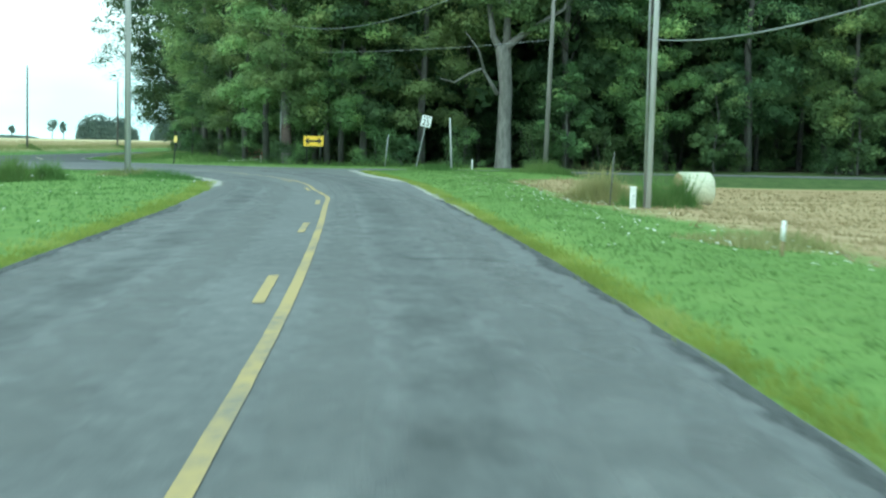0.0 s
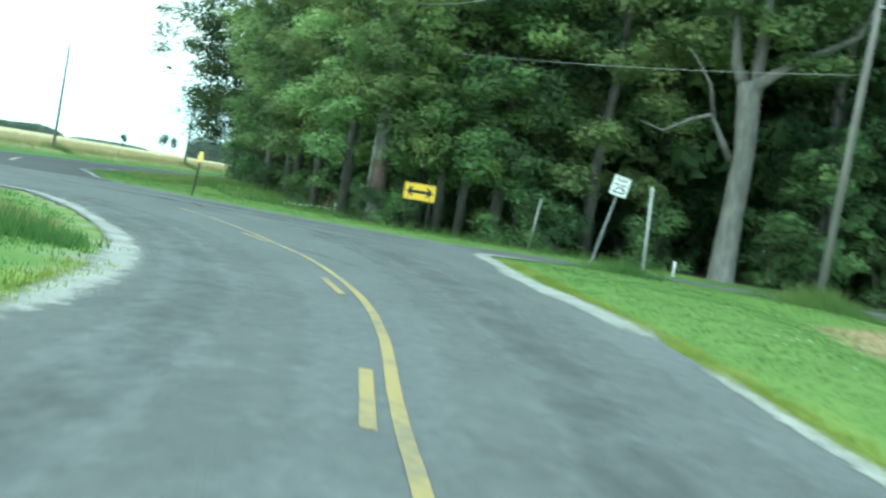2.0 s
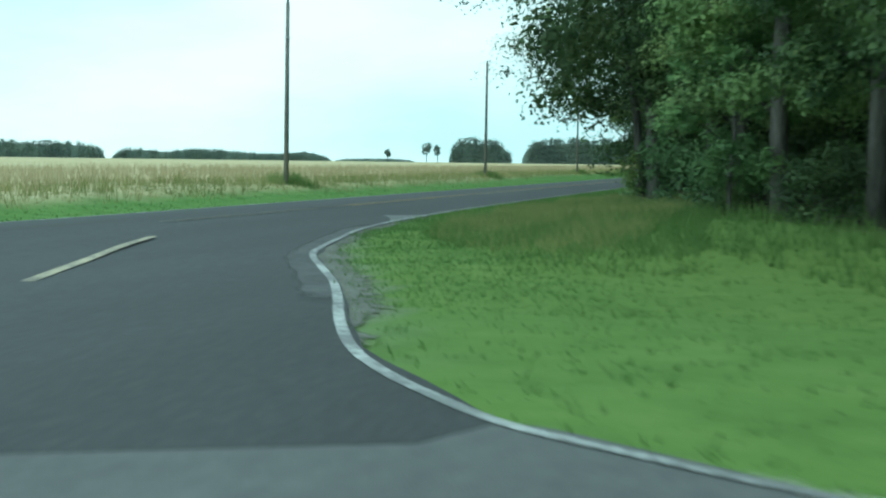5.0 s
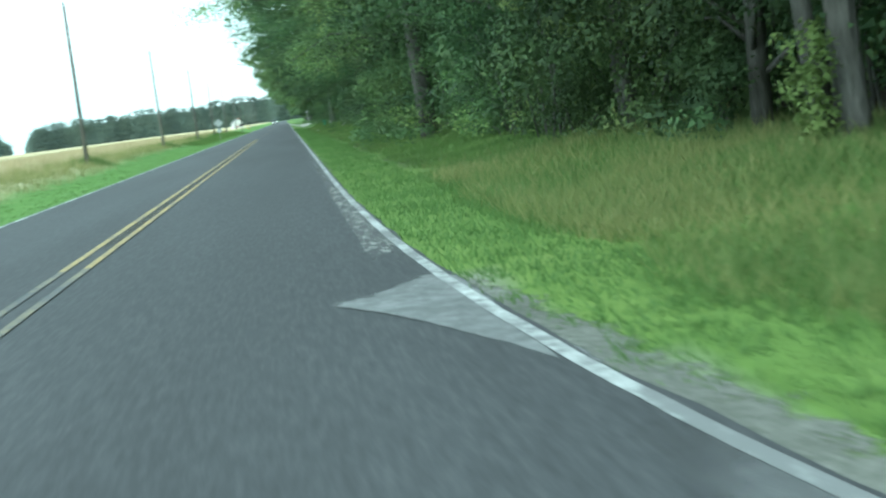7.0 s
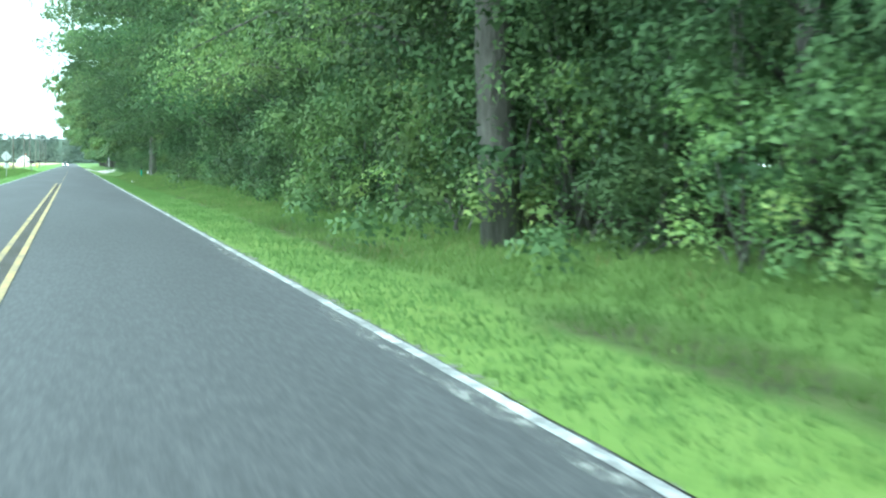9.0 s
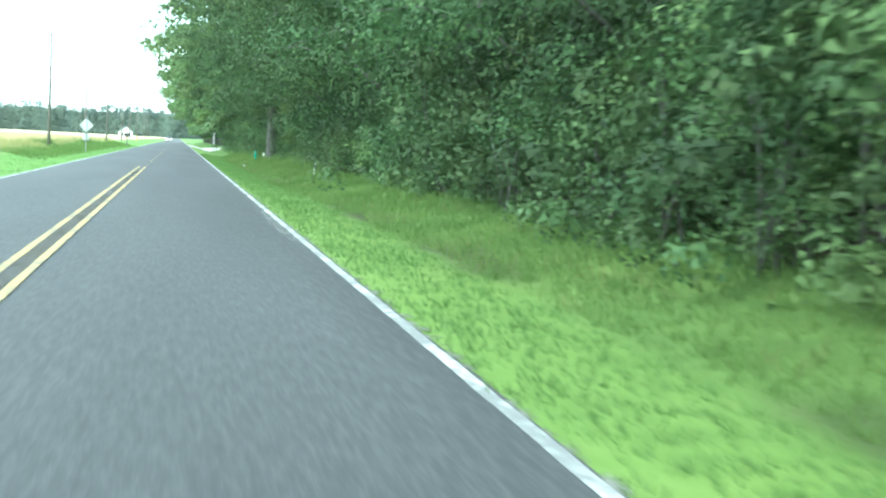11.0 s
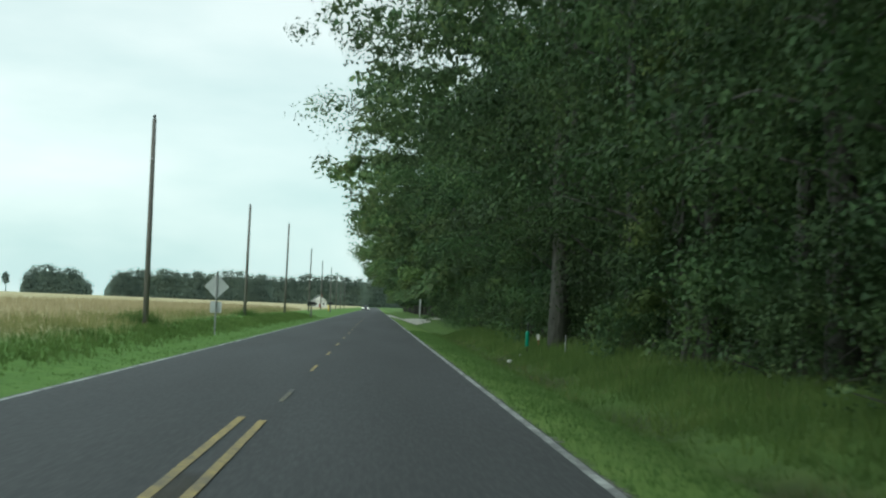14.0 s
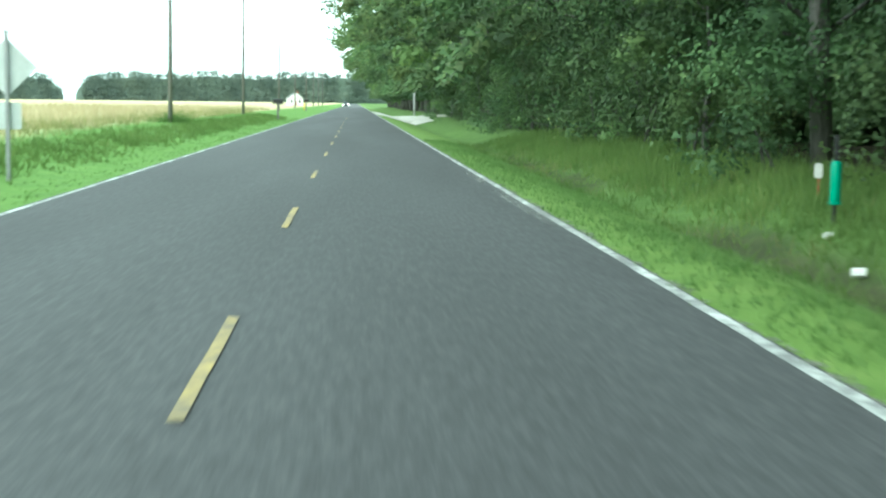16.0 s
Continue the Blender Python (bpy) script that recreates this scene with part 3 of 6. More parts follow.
masks = {
    "lush": np.where((X < 0) & (Y > -70), 1.0, 0.0),
    "rough": np.maximum.reduce([np.where((X > 3) & (Y > -40), smooth(X + 0.35 * jit, 4.5, 5.1) * smooth(Y, -32, -14), 0.0), np.where((X > 5) & (Y > -62) & (Y < -20), (0.15 + 0.2 * smooth(Y, -54, -38)) * smooth(X - np.interp(Y, [-62, -52, -46, -38, -20], [17.0, 9.0, 5.9, 4.6, 4.7]) + 0.5 * jit, -0.6, 0.9), 0.0), np.where((X > 31) & (Y < -58), smooth(Y + jit, -73.5, -71.5), 0.0)]),
    "fringe": np.where(Y < -74, 0.9 * (1 - smooth(away(X, Y, LIGHT) + 0.2 * jit, 0.08, 0.36)), np.where((X > 3.2) & (Y > -58) & (Y < 60), 0.06 + 0.08 * smooth(wave(X, Y, 2.4, 4.0), -0.3, 0.7), 0.0)),
    "wheat": smooth(-X + 0.6 * jit + 0.7 * (1 - smooth(Y, 5, 40)) - 1.6 * smooth(Y, 90, 130), 5.8, 7.8) * (1 - smooth(X, 3, 4)),
    "straw": np.where(inside(X, Y, STRAW), smooth(away(X, Y, STRAW) + jit, 0.1, 1.2), 0.0),
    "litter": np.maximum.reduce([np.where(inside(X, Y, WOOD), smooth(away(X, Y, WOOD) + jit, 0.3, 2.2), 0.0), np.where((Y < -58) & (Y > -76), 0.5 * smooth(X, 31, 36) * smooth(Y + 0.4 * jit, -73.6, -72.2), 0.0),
                         # Ditch bottom: dark earth that also paints in the ditch's shade.
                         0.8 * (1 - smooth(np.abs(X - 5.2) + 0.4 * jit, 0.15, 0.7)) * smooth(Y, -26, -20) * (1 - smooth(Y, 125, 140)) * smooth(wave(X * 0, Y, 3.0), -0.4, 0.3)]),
    "gravel": np.maximum(
        np.where((Y < -36) & (Y > -64) & (X > 3), 0.9 * (1 - smooth(X - edge_x(Y) + 0.4 * jit, 0.1, 0.12 + 0.34 * smooth(-Y, 40, 50))), 0.0) * (1 - smooth(-Y, 57, 62)),
        0.85 * (1 - smooth(away(X, Y, LEFT_GRAVEL, False) + 0.3 * jit, 0.0, 0.3))),
}
for key, values in masks.items():
    at = gme.attributes.new(key, "FLOAT", "POINT")
    at.data.foreach_set("value", values.astype(np.float32))
tagged(new("ground", gme), "grassy verges, ripe wheat field and woodland floor", "ground", kind="structure")

# the straight, newer road
ys = np.concatenate([np.arange(-600, -70, 40.0), np.arange(-70, 140, 2.0), np.arange(140, 400, 20.0), np.arange(400, 1501, 100.0)])
cols = [-3.36, -3.33, -1.7, 0.0, 1.7, 3.235, 3.26]
verts, faces = [], []
for i, y in enumerate(ys):
    for j, x in enumerate(cols):
        drop = 0.22 if j in (0, len(cols) - 1) else 0.0
        verts.append((x + (0.012 * math.sin(y * 1.9) if j < 2 or j > 4 else 0), y, -abs(x) * float(crown(y)) - drop))
    if i:
        for j in range(len(cols) - 1):
            a = (i - 1) * len(cols) + j
            faces.append((a, a + 1, a + 1 + len(cols), a + len(cols)))
road = tagged(new("road_straight", mesh_of("road_straight", verts, faces, M_DARK)), "dark smooth asphalt two-lane country road", "road", kind="structure")

# the flare where the older road joins it
verts, faces = [], []
fy = np.concatenate([np.arange(-65.4, -14, 0.6), [-14.0]])
for i, y in enumerate(fy):
    e = float(edge_x(max(y, -63.4))) - 0.012 + 0.012 * math.sin(y * 2.7) + 0.008 * math.sin(y * 7.1)
    if y < -63.4:
        e = 10.9 - (-63.4 - y) * 2.2
    z = -3.3 * float(crown(y)) + 0.004
    verts += [(3.05, y, z), (3.25 + (e - 3.25) * 0.5, y, z), (e, y, z), (e + 0.04, y, z - 0.2)]
    if i:
        for j in range(3):
            a = (i - 1) * 4 + j
            faces.append((a, a + 1, a + 5, a + 4))
tagged(new("road_flare", mesh_of("road_flare", verts, faces, M_DARK)), "dark asphalt corner where the roads meet", "road", kind="structure")

# the older grey road with its junction: an even grid cut to its outline
bm = bmesh.new()


def refine(poly, step):
    out = []
    for (ax, ay), (bx, by) in zip(poly, poly[1:] + poly[:1]):
        k = max(1, int(math.hypot(bx - ax, by - ay) / step))
        for i in range(k):
            t = i / k
            x, y = ax + (bx - ax) * t, ay + (by - ay) * t
            out.append((x + 0.03 * math.sin(y * 2.3 + x), y + 0.03 * math.sin(x * 2.9 + y)))
    return out


rim = refine(LIGHT, 0.8)
top = [bm.verts.new((x, y, 0.0)) for x, y in rim]
low = [bm.verts.new((x, y, -0.25)) for x, y in rim]
for tri in tessellate_polygon([[Vector((x, y, 0)) for x, y in rim]]):
    bm.faces.new([top[i] for i in tri])
for i in range(len(top)):
    j = (i + 1) % len(top)
    bm.faces.new((top[i], top[j], low[j], low[i]))
bmesh.ops.recalc_face_normals(bm, faces=bm.faces)
me = bpy.data.meshes.new("road_old")
bm.to_mesh(me)
bm.free()
me.materials.append(M_LIGHT)
tagged(new("road_old", me), "weathered grey asphalt road widening at the junction", "road", kind="structure")


def strip(name, line, offsets, cover, mat, label, category, lift=0.005, step=0.25, rag=0.0, seed=0):
    """A band along points (x, y, z): offsets to the right of the line at each column, and how thickly each is covered."""
    g = np.random.default_rng(seed)
    pts = []
    for a, b in zip(line, line[1:]):
        k = max(1, int(math.hypot(b[0] - a[0], b[1] - a[1]) / step))
        pts += [tuple(a[c] + (b[c] - a[c]) * i / k for c in range(3)) for i in range(k)]
    pts.append(line[-1])
    n, m = len(pts), len(offsets)
    swell = 1 + rag * np.interp(np.arange(n), np.arange(0, n + 6, 6), g.normal(0, 1, len(np.arange(0, n + 6, 6))))
    verts, faces, cov = [], [], []
    for i, p in enumerate(pts):
        a, b = pts[max(i - 1, 0)], pts[min(i + 1, n - 1)]
        dx, dy = b[0] - a[0], b[1] - a[1]
        s = math.hypot(dx, dy)
        ends = min(1.0, i / 6, (n - 1 - i) / 6)
        for o, c in zip(offsets, cover):
            verts.append((p[0] + dy / s * o * swell[i], p[1] - dx / s * o * swell[i], p[2] + lift))
            cov.append(c * ends)
        if i:
            for j in range(m - 1):
                k = (i - 1) * m + j
                faces.append((k, k + 1, k + 1 + m, k + m))
    me = mesh_of(name, verts, faces, mat)
    me.attributes.new("cover", "FLOAT", "POINT").data.foreach_set("value", np.array(cov, np.float32))
    return tagged(new(name, me), label, category, kind="structure")


def ribbon(name, line, width, mat, label, lift=0.006, wobble=0.0015, step=0.3, category="road marking"):
    """A painted line along points (x, y, z)."""
    pts = []
    for a, b in zip(line, line[1:]):
        k = max(1, int(math.hypot(b[0] - a[0], b[1] - a[1]) / step))
        pts += [tuple(a[c] + (b[c] - a[c]) * i / k for c in range(3)) for i in range(k)]
    pts.append(line[-1])
    verts, faces = [], []
    for i, p in enumerate(pts):
        a, b = pts[max(i - 1, 0)], pts[min(i + 1, len(pts) - 1)]
        dx, dy = b[0] - a[0], b[1] - a[1]
        s = math.hypot(dx, dy)
        nxv, nyv = dy / s, -dx / s
        for side in (-1, 1):
            w = width / 2 + wobble * math.sin(p[1] * 3.3 + side * 1.7 + p[0]) + wobble * 0.8 * math.sin(p[1] * 7.1 - side)
            verts.append((p[0] + nxv * side * w, p[1] + nyv * side * w, p[2] + lift))
        if i:
            k = 2 * i
            faces.append((k - 2, k - 1, k + 1, k))
    return tagged(new(name, mesh_of(name, verts, faces, mat)), label, category, kind="structure")


def bend(points, n=6):
    """A smooth line through points."""
    out = []
    for i in range(len(points) - 1):
        p0, p1, p2, p3 = (np.array(points[min(max(i + k, 0), len(points) - 1)], float) for k in (-1, 0, 1, 2))
        for t in np.arange(0, 1, 1 / n):
            out.append(tuple(0.5 * (2 * p1 + (p2 - p0) * t + (2 * p0 - 5 * p1 + 4 * p2 - p3) * t * t + (3 * p1 - p0 - 3 * p2 + p3) * t ** 3)))
    return out + [tuple(points[-1])]


edge = [(x, y, -3.3 * float(crown(y)) + 0.004) for x, y in zip(EDGE_X, EDGE_Y)]
ribbon("edge_line_east", bend([(12.4, -64.25, 0.004), (11.5, -63.62, 0.004), (10.5, -62.75, 0.004)] + edge[1:]) + [(3.155, 60, -0.063), (3.155, 900, -0.063)], 0.095, M_WHITE, "worn white edge line along the right lane", wobble=0.003)
ribbon("edge_line_west", [(-3.24, -400, -0.0), (-3.24, -60, 0.0), (-3.24, -42, -0.065), (-3.24, 900, -0.065)], 0.085, M_WHITE, "white edge line along the far lane")
for cx, side, end in ((-0.128, "left", 64.6), (0.13, "right", 64.2)):
    ribbon("centre_line_" + side, [(cx, -32, 0.0), (cx, end, 0.0)], 0.085, M_YELLOW, side + " of two solid yellow centre lines")
    ribbon("faded_centre_line_" + side, [(cx, -44, 0.0), (cx, -32, 0.0)], 0.085, M_YELLOW_FAINT, side + " of two nearly rubbed out yellow lines")
strip("centre_film", [(0.0, y, 0.0) for y in np.arange(-30, 66, 6.0)], (-0.2, -0.08, 0.08, 0.2), (0.0, 0.7, 0.7, 0.0), M_TANSTAIN, "brownish film between the centre lines", "road wear", lift=0.003, seed=41)
for y in (67.1, 75.5, 84.0, 92.6, 101.8, 111.4, 120.2, 129.0, 137.8, 146.6, 155.4, 164.2, 173.0, 181.8, 190.6):
    ribbon("centre_dash", [(0.12, y, 0.0), (0.12, y + 2.7, 0.0)], 0.068, M_YELLOW_FAINT if y < 70 else M_YELLOW, "short yellow dash of the broken centre line")
ribbon("turn_line", bend([(4.6, -57.0, 0.004), (3.6, -53.8, 0.004), (2.75, -51.2, 0.002), (2.1, -48.9, 0.0)]), 0.15, M_CREAM, "faded cream turning line in the junction")
solid = bend([(27.0, -200, 0), (26.3, -170, 0), (26.02, -154, 0), (25.9, -145.5, 0), (25.79, -138, 0), (25.64, -131, 0), (25.43, -125, 0), (25.15, -118.5, 0), (24.95, -114.5, 0), (24.8, -111.4, 0), (24.61, -107.6, 0), (24.24, -104.6, 0), (23.97, -102.6, 0), (23.76, -100.8, 0), (23.5, -98.6, 0), (23.04, -95.6, 0), (22.4, -92.6, 0), (21.4, -88.9, 0), (20.3, -85.85, 0), (19.2, -82.9, 0), (17.85, -79.8, 0), (16.3, -76.8, 0)])
cut = next(i for i, p in enumerate(solid) if p[1] > -93)
ribbon("old_centre_line", solid[:cut + 1], 0.1, M_YELLOW_OLD, "solid pale yellow centre line of the old road")
ribbon("old_centre_line", solid[cut:], 0.1, M_YELLOW_DULL, "dull yellow centre line bending through the junction")
for a, b in (((25.62, -148), (25.55, -145.5)), ((25.5, -138.6), (25.45, -136)), ((25.36, -129.4), (25.26, -127.1)), ((25.0, -120.6), (24.91, -118.2)), ((24.62, -111.4), (24.49, -109.2)), ((23.85, -103.2), (23.58, -100.8)), ((22.62, -94.6), (22.1, -92.4)), ((20.2, -86.0), (19.3, -83.9))):
    ribbon("old_centre_dash", [(*a, 0), (*b, 0)], 0.1, M_YELLOW_OLD if a[1] < -93 else M_YELLOW_DULL, "short yellow dash beside the solid line")

# cracks, sealed seams and worn streaks in the old road
for k, line in enumerate(([(26.2, -124.1), (26.7, -124.8), (27.3, -124.8), (28.1, -125.4)], [(19.0, -75.4), (19.5, -76.6), (19.8, -77.2), (20.3, -78.4)], [(15.0, -70.6), (15.9, -72.8), (16.4, -74.3), (17.3, -75.7), (18.4, -77.0)],
                          [(25.6, -107.4), (26.0, -108.2), (26.5, -108.7)], [(25.4, -101.9), (26.4, -102.6)], [(20.0, -85.4), (21.3, -87.2), (22.6, -89.6)], [(17.8, -74.0), (18.8, -75.7), (19.6, -76.9), (21.0, -77.4)], [(13.0, -70.2), (14.4, -71.0), (15.2, -72.6)])):
    pts = bend([(x, y, 0.0) for x, y in line], 8)
    g = np.random.default_rng(k)
    pts = [(x + g.normal(0, 0.03), y + g.normal(0, 0.03), z) for x, y, z in pts]
    strip("road_crack", pts, (-0.22, -0.08, 0.08, 0.22), (0.0, 0.5, 0.5, 0.0), M_STAIN, "dark broken crack in the old asphalt", "road crack", lift=0.004, step=0.2, seed=k)
east_side = [(28.5, -139, 0.0), (28.42, -133, 0.0), (28.2, -125, 0.0), (27.75, -115, 0.0), (27.42, -110, 0.0), (27.2, -106, 0.0)]
strip("edge_patch", east_side, (-0.26, -0.13, -0.04, 0.0), (0.0, 0.4, 0.75, 0.8), M_CRUMBLE, "darker crumbling strip along the edge of the old road", "road patch", rag=0.3, seed=3)
strip("edge_wear", east_side, (-0.85, -0.62, -0.42, -0.24), (0.0, 0.62, 0.7, 0.0), M_WORN, "pale rubbed streak beside the edge of the old road", "road wear", lift=0.0035, rag=0.2, seed=8)
strip("edge_patch", [(21.9, -112, 0.0), (22.6, -127, 0.0), (22.9, -139, 0.0)], (-0.3, -0.15, -0.05, 0.0), (0.0, 0.4, 0.9, 0.9), M_CRUMBLE, "darker crumbling strip along the island side", "road patch", rag=0.3, seed=4)
# pale rubbed bands and darker stains along the wheel tracks
right_lane = [(26.9, -140, 0), (26.8, -131, 0), (26.4, -122, 0), (25.9, -112, 0), (25.4, -104, 0), (24.7, -96, 0), (23.4, -88, 0), (21.6, -81, 0), (19.2, -76, 0)]
left_lane = [(24.2, -140, 0), (24.0, -131, 0), (23.6, -122, 0), (23.0, -112, 0), (22.4, -103, 0), (21.4, -96, 0), (19.0, -88, 0), (16.0, -82, 0), (12.0, -78, 0)]
for k, (lane, off, wide, cov, mat, lab) in enumerate(((right_lane, 0.75, 0.55, 0.62, M_WORN, "pale rubbed band along the outer wheel track"), (right_lane, -0.7, 0.4, 0.5, M_WORN, "pale rubbed band along the inner wheel track"), (right_lane, 0.0, 0.5, 0.5, M_STAIN, "darker oily band between the wheel tracks"),
                                                   (left_lane, 0.6, 0.5, 0.5, M_WORN, "pale rubbed band along the inner wheel track"), (left_lane, -0.8, 0.45, 0.5, M_WORN, "pale rubbed band along the outer wheel track"), (left_lane, -0.1, 0.4, 0.45, M_STAIN, "darker oily band between the wheel tracks"))):
    strip("wheel_wear", bend(lane), (off - wide, off - wide * 0.4, off + wide * 0.4, off + wide), (0.0, cov, cov, 0.0), mat, lab, "road wear", lift=0.0025 if mat is M_WORN else 0.0015, step=0.6, seed=20 + k)
strip("junction_wear", bend([(22.8, -72.0, 0), (19.5, -71.4, 0), (15.5, -69.0, 0), (11.0, -66.4, 0)]), (-1.2, -0.4, 0.4, 1.2), (0.0, 0.66, 0.66, 0.0), M_WORN, "pale rubbed patches across the junction", "road wear", lift=0.003, step=0.6, seed=31)
strip("junction_wear", bend([(22.0, -75.5, 0), (18.0, -73.0, 0), (13.5, -71.5, 0), (8.0, -71.0, 0)]), (-0.9, -0.3, 0.3, 0.9), (0.0, 0.6, 0.6, 0.0), M_STAIN, "dark stains across the junction", "road wear", lift=0.002, step=0.6, seed=32)

# pale repair patch and gravel washed onto the corner
shape = bend([(2.5, -37.1, 0), (2.97, -36.5, 0), (3.46, -35.95, 0), (3.6, -38.3, 0), (3.73, -40.5, 0), (3.32, -39.2, 0), (2.92, -38.0, 0), (2.5, -37.1, 0)], 5)[:-1]
verts, faces, cov = [], [], []
for k, (size, c) in enumerate(((1.06, 0.0), (0.84, 1.1), (0.4, 1.6))):
    for x, y, _ in shape:
        x, y = 3.25 + (x - 3.25) * size, -38.2 + (y + 38.2) * size
        verts.append((x, y, -abs(x) * float(crown(y)) + 0.009))
        cov.append(c)
n = len(shape)
for k in range(2):
    faces += [(k * n + i, k * n + (i + 1) % n, (k + 1) * n + (i + 1) % n, (k + 1) * n + i) for i in range(n)]
faces.append(tuple(range(2 * n, 3 * n)))
me = mesh_of("repair_patch", verts, faces, M_PATCHWEAR)
me.attributes.new("cover", "FLOAT", "POINT").data.foreach_set("value", np.array(cov, np.float32))
tagged(new("repair_patch", me), "pale pointed concrete patch in the asphalt at the corner", "road patch", kind="structure")
for y0, y1, deep, seed in ((-35, -20, 0.75, 1), (-20, -8, 0.4, 2), (-6, 2, 0.3, 3), (24.0, 34.0, 0.5, 4), (52, 57, 0.25, 7), (93, 101, 0.7, 5), (101, 107, 0.4, 6)):
    strip("gravel_wash", [(float(edge_x(y)) - 0.16, y, -3.3 * float(crown(y)) + 0.004) for y in np.arange(y0, y1 + 0.1, 1.0)], (-deep, -deep * 0.5, -0.1, 0.04), tuple(c * (0.85 if seed == 1 else 0.7) for c in (0.0, 0.38, 0.58, 0.55)), M_WASH, "ragged pale grit washed over the road edge", "gravel", lift=0.003, seed=seed, rag=0.25)
strip("verge_grit", [(3.2, y, -0.07) for y in np.arange(-20, 131, 5.0)], (0.0, 0.05, 0.1, 0.17), (0.5, 0.42, 0.3, 0.0), M_SHOULDER, "thin bare strip of grit beside the edge line", "gravel", lift=0.006, rag=0.2, seed=14)
for name, line, cols, label in (("grit_margin_thin", [(27.78, -116), (27.6, -112.5), (27.42, -109)], (-0.08, -0.03, 0.0, 0.04, 0.1), "faint pale grit along the edge of the old road"),
                                ("grit_margin_southeast", [(27.42, -109), (27.0, -102), (26.6, -95.4)], (-0.2, -0.1, 0.0, 0.1, 0.24), "thin pale grit along the edge of the old road"),
                                ("grit_margin_east", [(26.5, -94), (26.25, -91), (25.65, -87.5), (24.95, -83.8), (24.3, -78), (23.9, -73.8), (24.6, -72.4), (26, -71)], (-0.55, -0.32, -0.1, 0.1, 0.28), "pale grit along the edge of the old road"),
                                ("grit_margin_north", [(11.6, -63.55), (14, -65.4), (17.2, -67.5), (20, -68.7), (22.6, -69.2), (24.5, -67.6), (28, -66.2)], (-0.14, -0.05, 0.06, 0.15, 0.3), "pale grit along the far edge of the junction"),
                                ("grit_margin_west", [(21.0, -102), (20.4, -97.5), (19.9, -95), (19.2, -92.3), (18.0, -89.0), (16.0, -84.6), (14.0, -81.3), (12.2, -81.4), (9.0, -84.5)], (-0.14, 0.0, 0.12, 0.25, 0.45), "pale grit round the corner of the island")):
    strip(name, [(x, y, -0.002) for x, y, _ in bend([(x, y, 0) for x, y in line], 6)], cols, (0.0, 0.72, 1.1, 0.75, 0.0), M_GRIT, label, "gravel", lift=0.008, rag=0.2, seed=len(name))
corner = [(float(edge_x(y)) - 0.08, y, -3.3 * float(crown(y)) + 0.004) for y in np.arange(-61, -35.9, 0.5)]
strip("corner_apron", corner[6:40], (-0.4, -0.3, -0.16, -0.05), (0.0, 1.1, 1.8, 1.8), M_APRONWEAR, "pale worn strip of pavement inside the corner line", "pavement", lift=0.003, rag=0.03, seed=12)
strip("corner_shoulder", corner, (0.02, 0.12, 0.25, 0.5), (1.3, 0.95, 0.6, 0.0), M_SHOULDER, "grey grit shoulder outside the corner line", "gravel", lift=-0.008, rag=0.25, seed=13)
# pale drive entering the straight road
rows_y = np.concatenate([np.arange(178, 191, 2.0), np.arange(190.5, 209.1, 1.0), np.arange(210, 286, 5.0)])
rows_x = np.arange(0, 1.001, 0.05)
verts, faces = [], []
for i, y in enumerate(rows_y):
    near = float(np.interp(y, [178, 235], [5.2, 3.25]))
    far = float(np.interp(y, [178, 190, 192, 206, 208, 285], [6.5, 6.7, 26, 26, 6.6, 3.4]))
    for t in rows_x:
        x = near + (far - near) * t
        verts.append((x, y, float(ground_z(np.array([x]), np.array([y]))[0]) + 0.03))
    if i:
        k = len(rows_x)
        faces += [((i - 1) * k + j, (i - 1) * k + j + 1, i * k + j + 1, i * k + j) for j in range(k - 1)]
me = mesh_of("gravel_drive", verts, faces, M_GRAVEL)
tagged(new("gravel_drive", me), "pale gravel drive joining the road", "driveway", kind="structure")


# ---------------------------------------------------------------- foliage
def blades(points, size, up, droop=0.4, wide=0.66, gen=rng, corners=4, loose=0.45):
    """Leaves at points, roughly facing the directions up: folded four-cornered ones, or plain three-cornered ones."""
    n = len(points)
    if np.isscalar(size):
        size = np.full(n, size)
    size = size * gen.uniform(0.6, 1.2, n)
    nrm = up + gen.normal(0, loose, (n, 3))
    nrm /= np.linalg.norm(nrm, axis=1)[:, None] + 1e-9
    d = gen.normal(0, 1, (n, 3))
    d[:, 2] -= droop
    d -= nrm * np.sum(d * nrm, 1)[:, None]
    d /= np.linalg.norm(d, axis=1)[:, None] + 1e-9
    s = np.cross(nrm, d)
    if corners == 3:
        v = np.empty((n, 3, 3))
        v[:, 0] = points - d * size[:, None] * 0.4 + s * (size * wide * 0.5)[:, None]
        v[:, 1] = points - d * size[:, None] * 0.4 - s * (size * wide * 0.5)[:, None]
        v[:, 2] = points + d * size[:, None] * 0.6
        return v.reshape(-1, 3)
    v = np.empty((n, 4, 3))
    v[:, 0] = points - d * size[:, None] * 0.5
    v[:, 1] = points + s * (size * wide * 0.5)[:, None] - nrm * (size * 0.1)[:, None]
    v[:, 2] = points + d * size[:, None] * 0.5 - nrm * (size * 0.12)[:, None]
    v[:, 3] = points - s * (size * wide * 0.5)[:, None] - nrm * (size * 0.1)[:, None]
    return v.reshape(-1, 3)


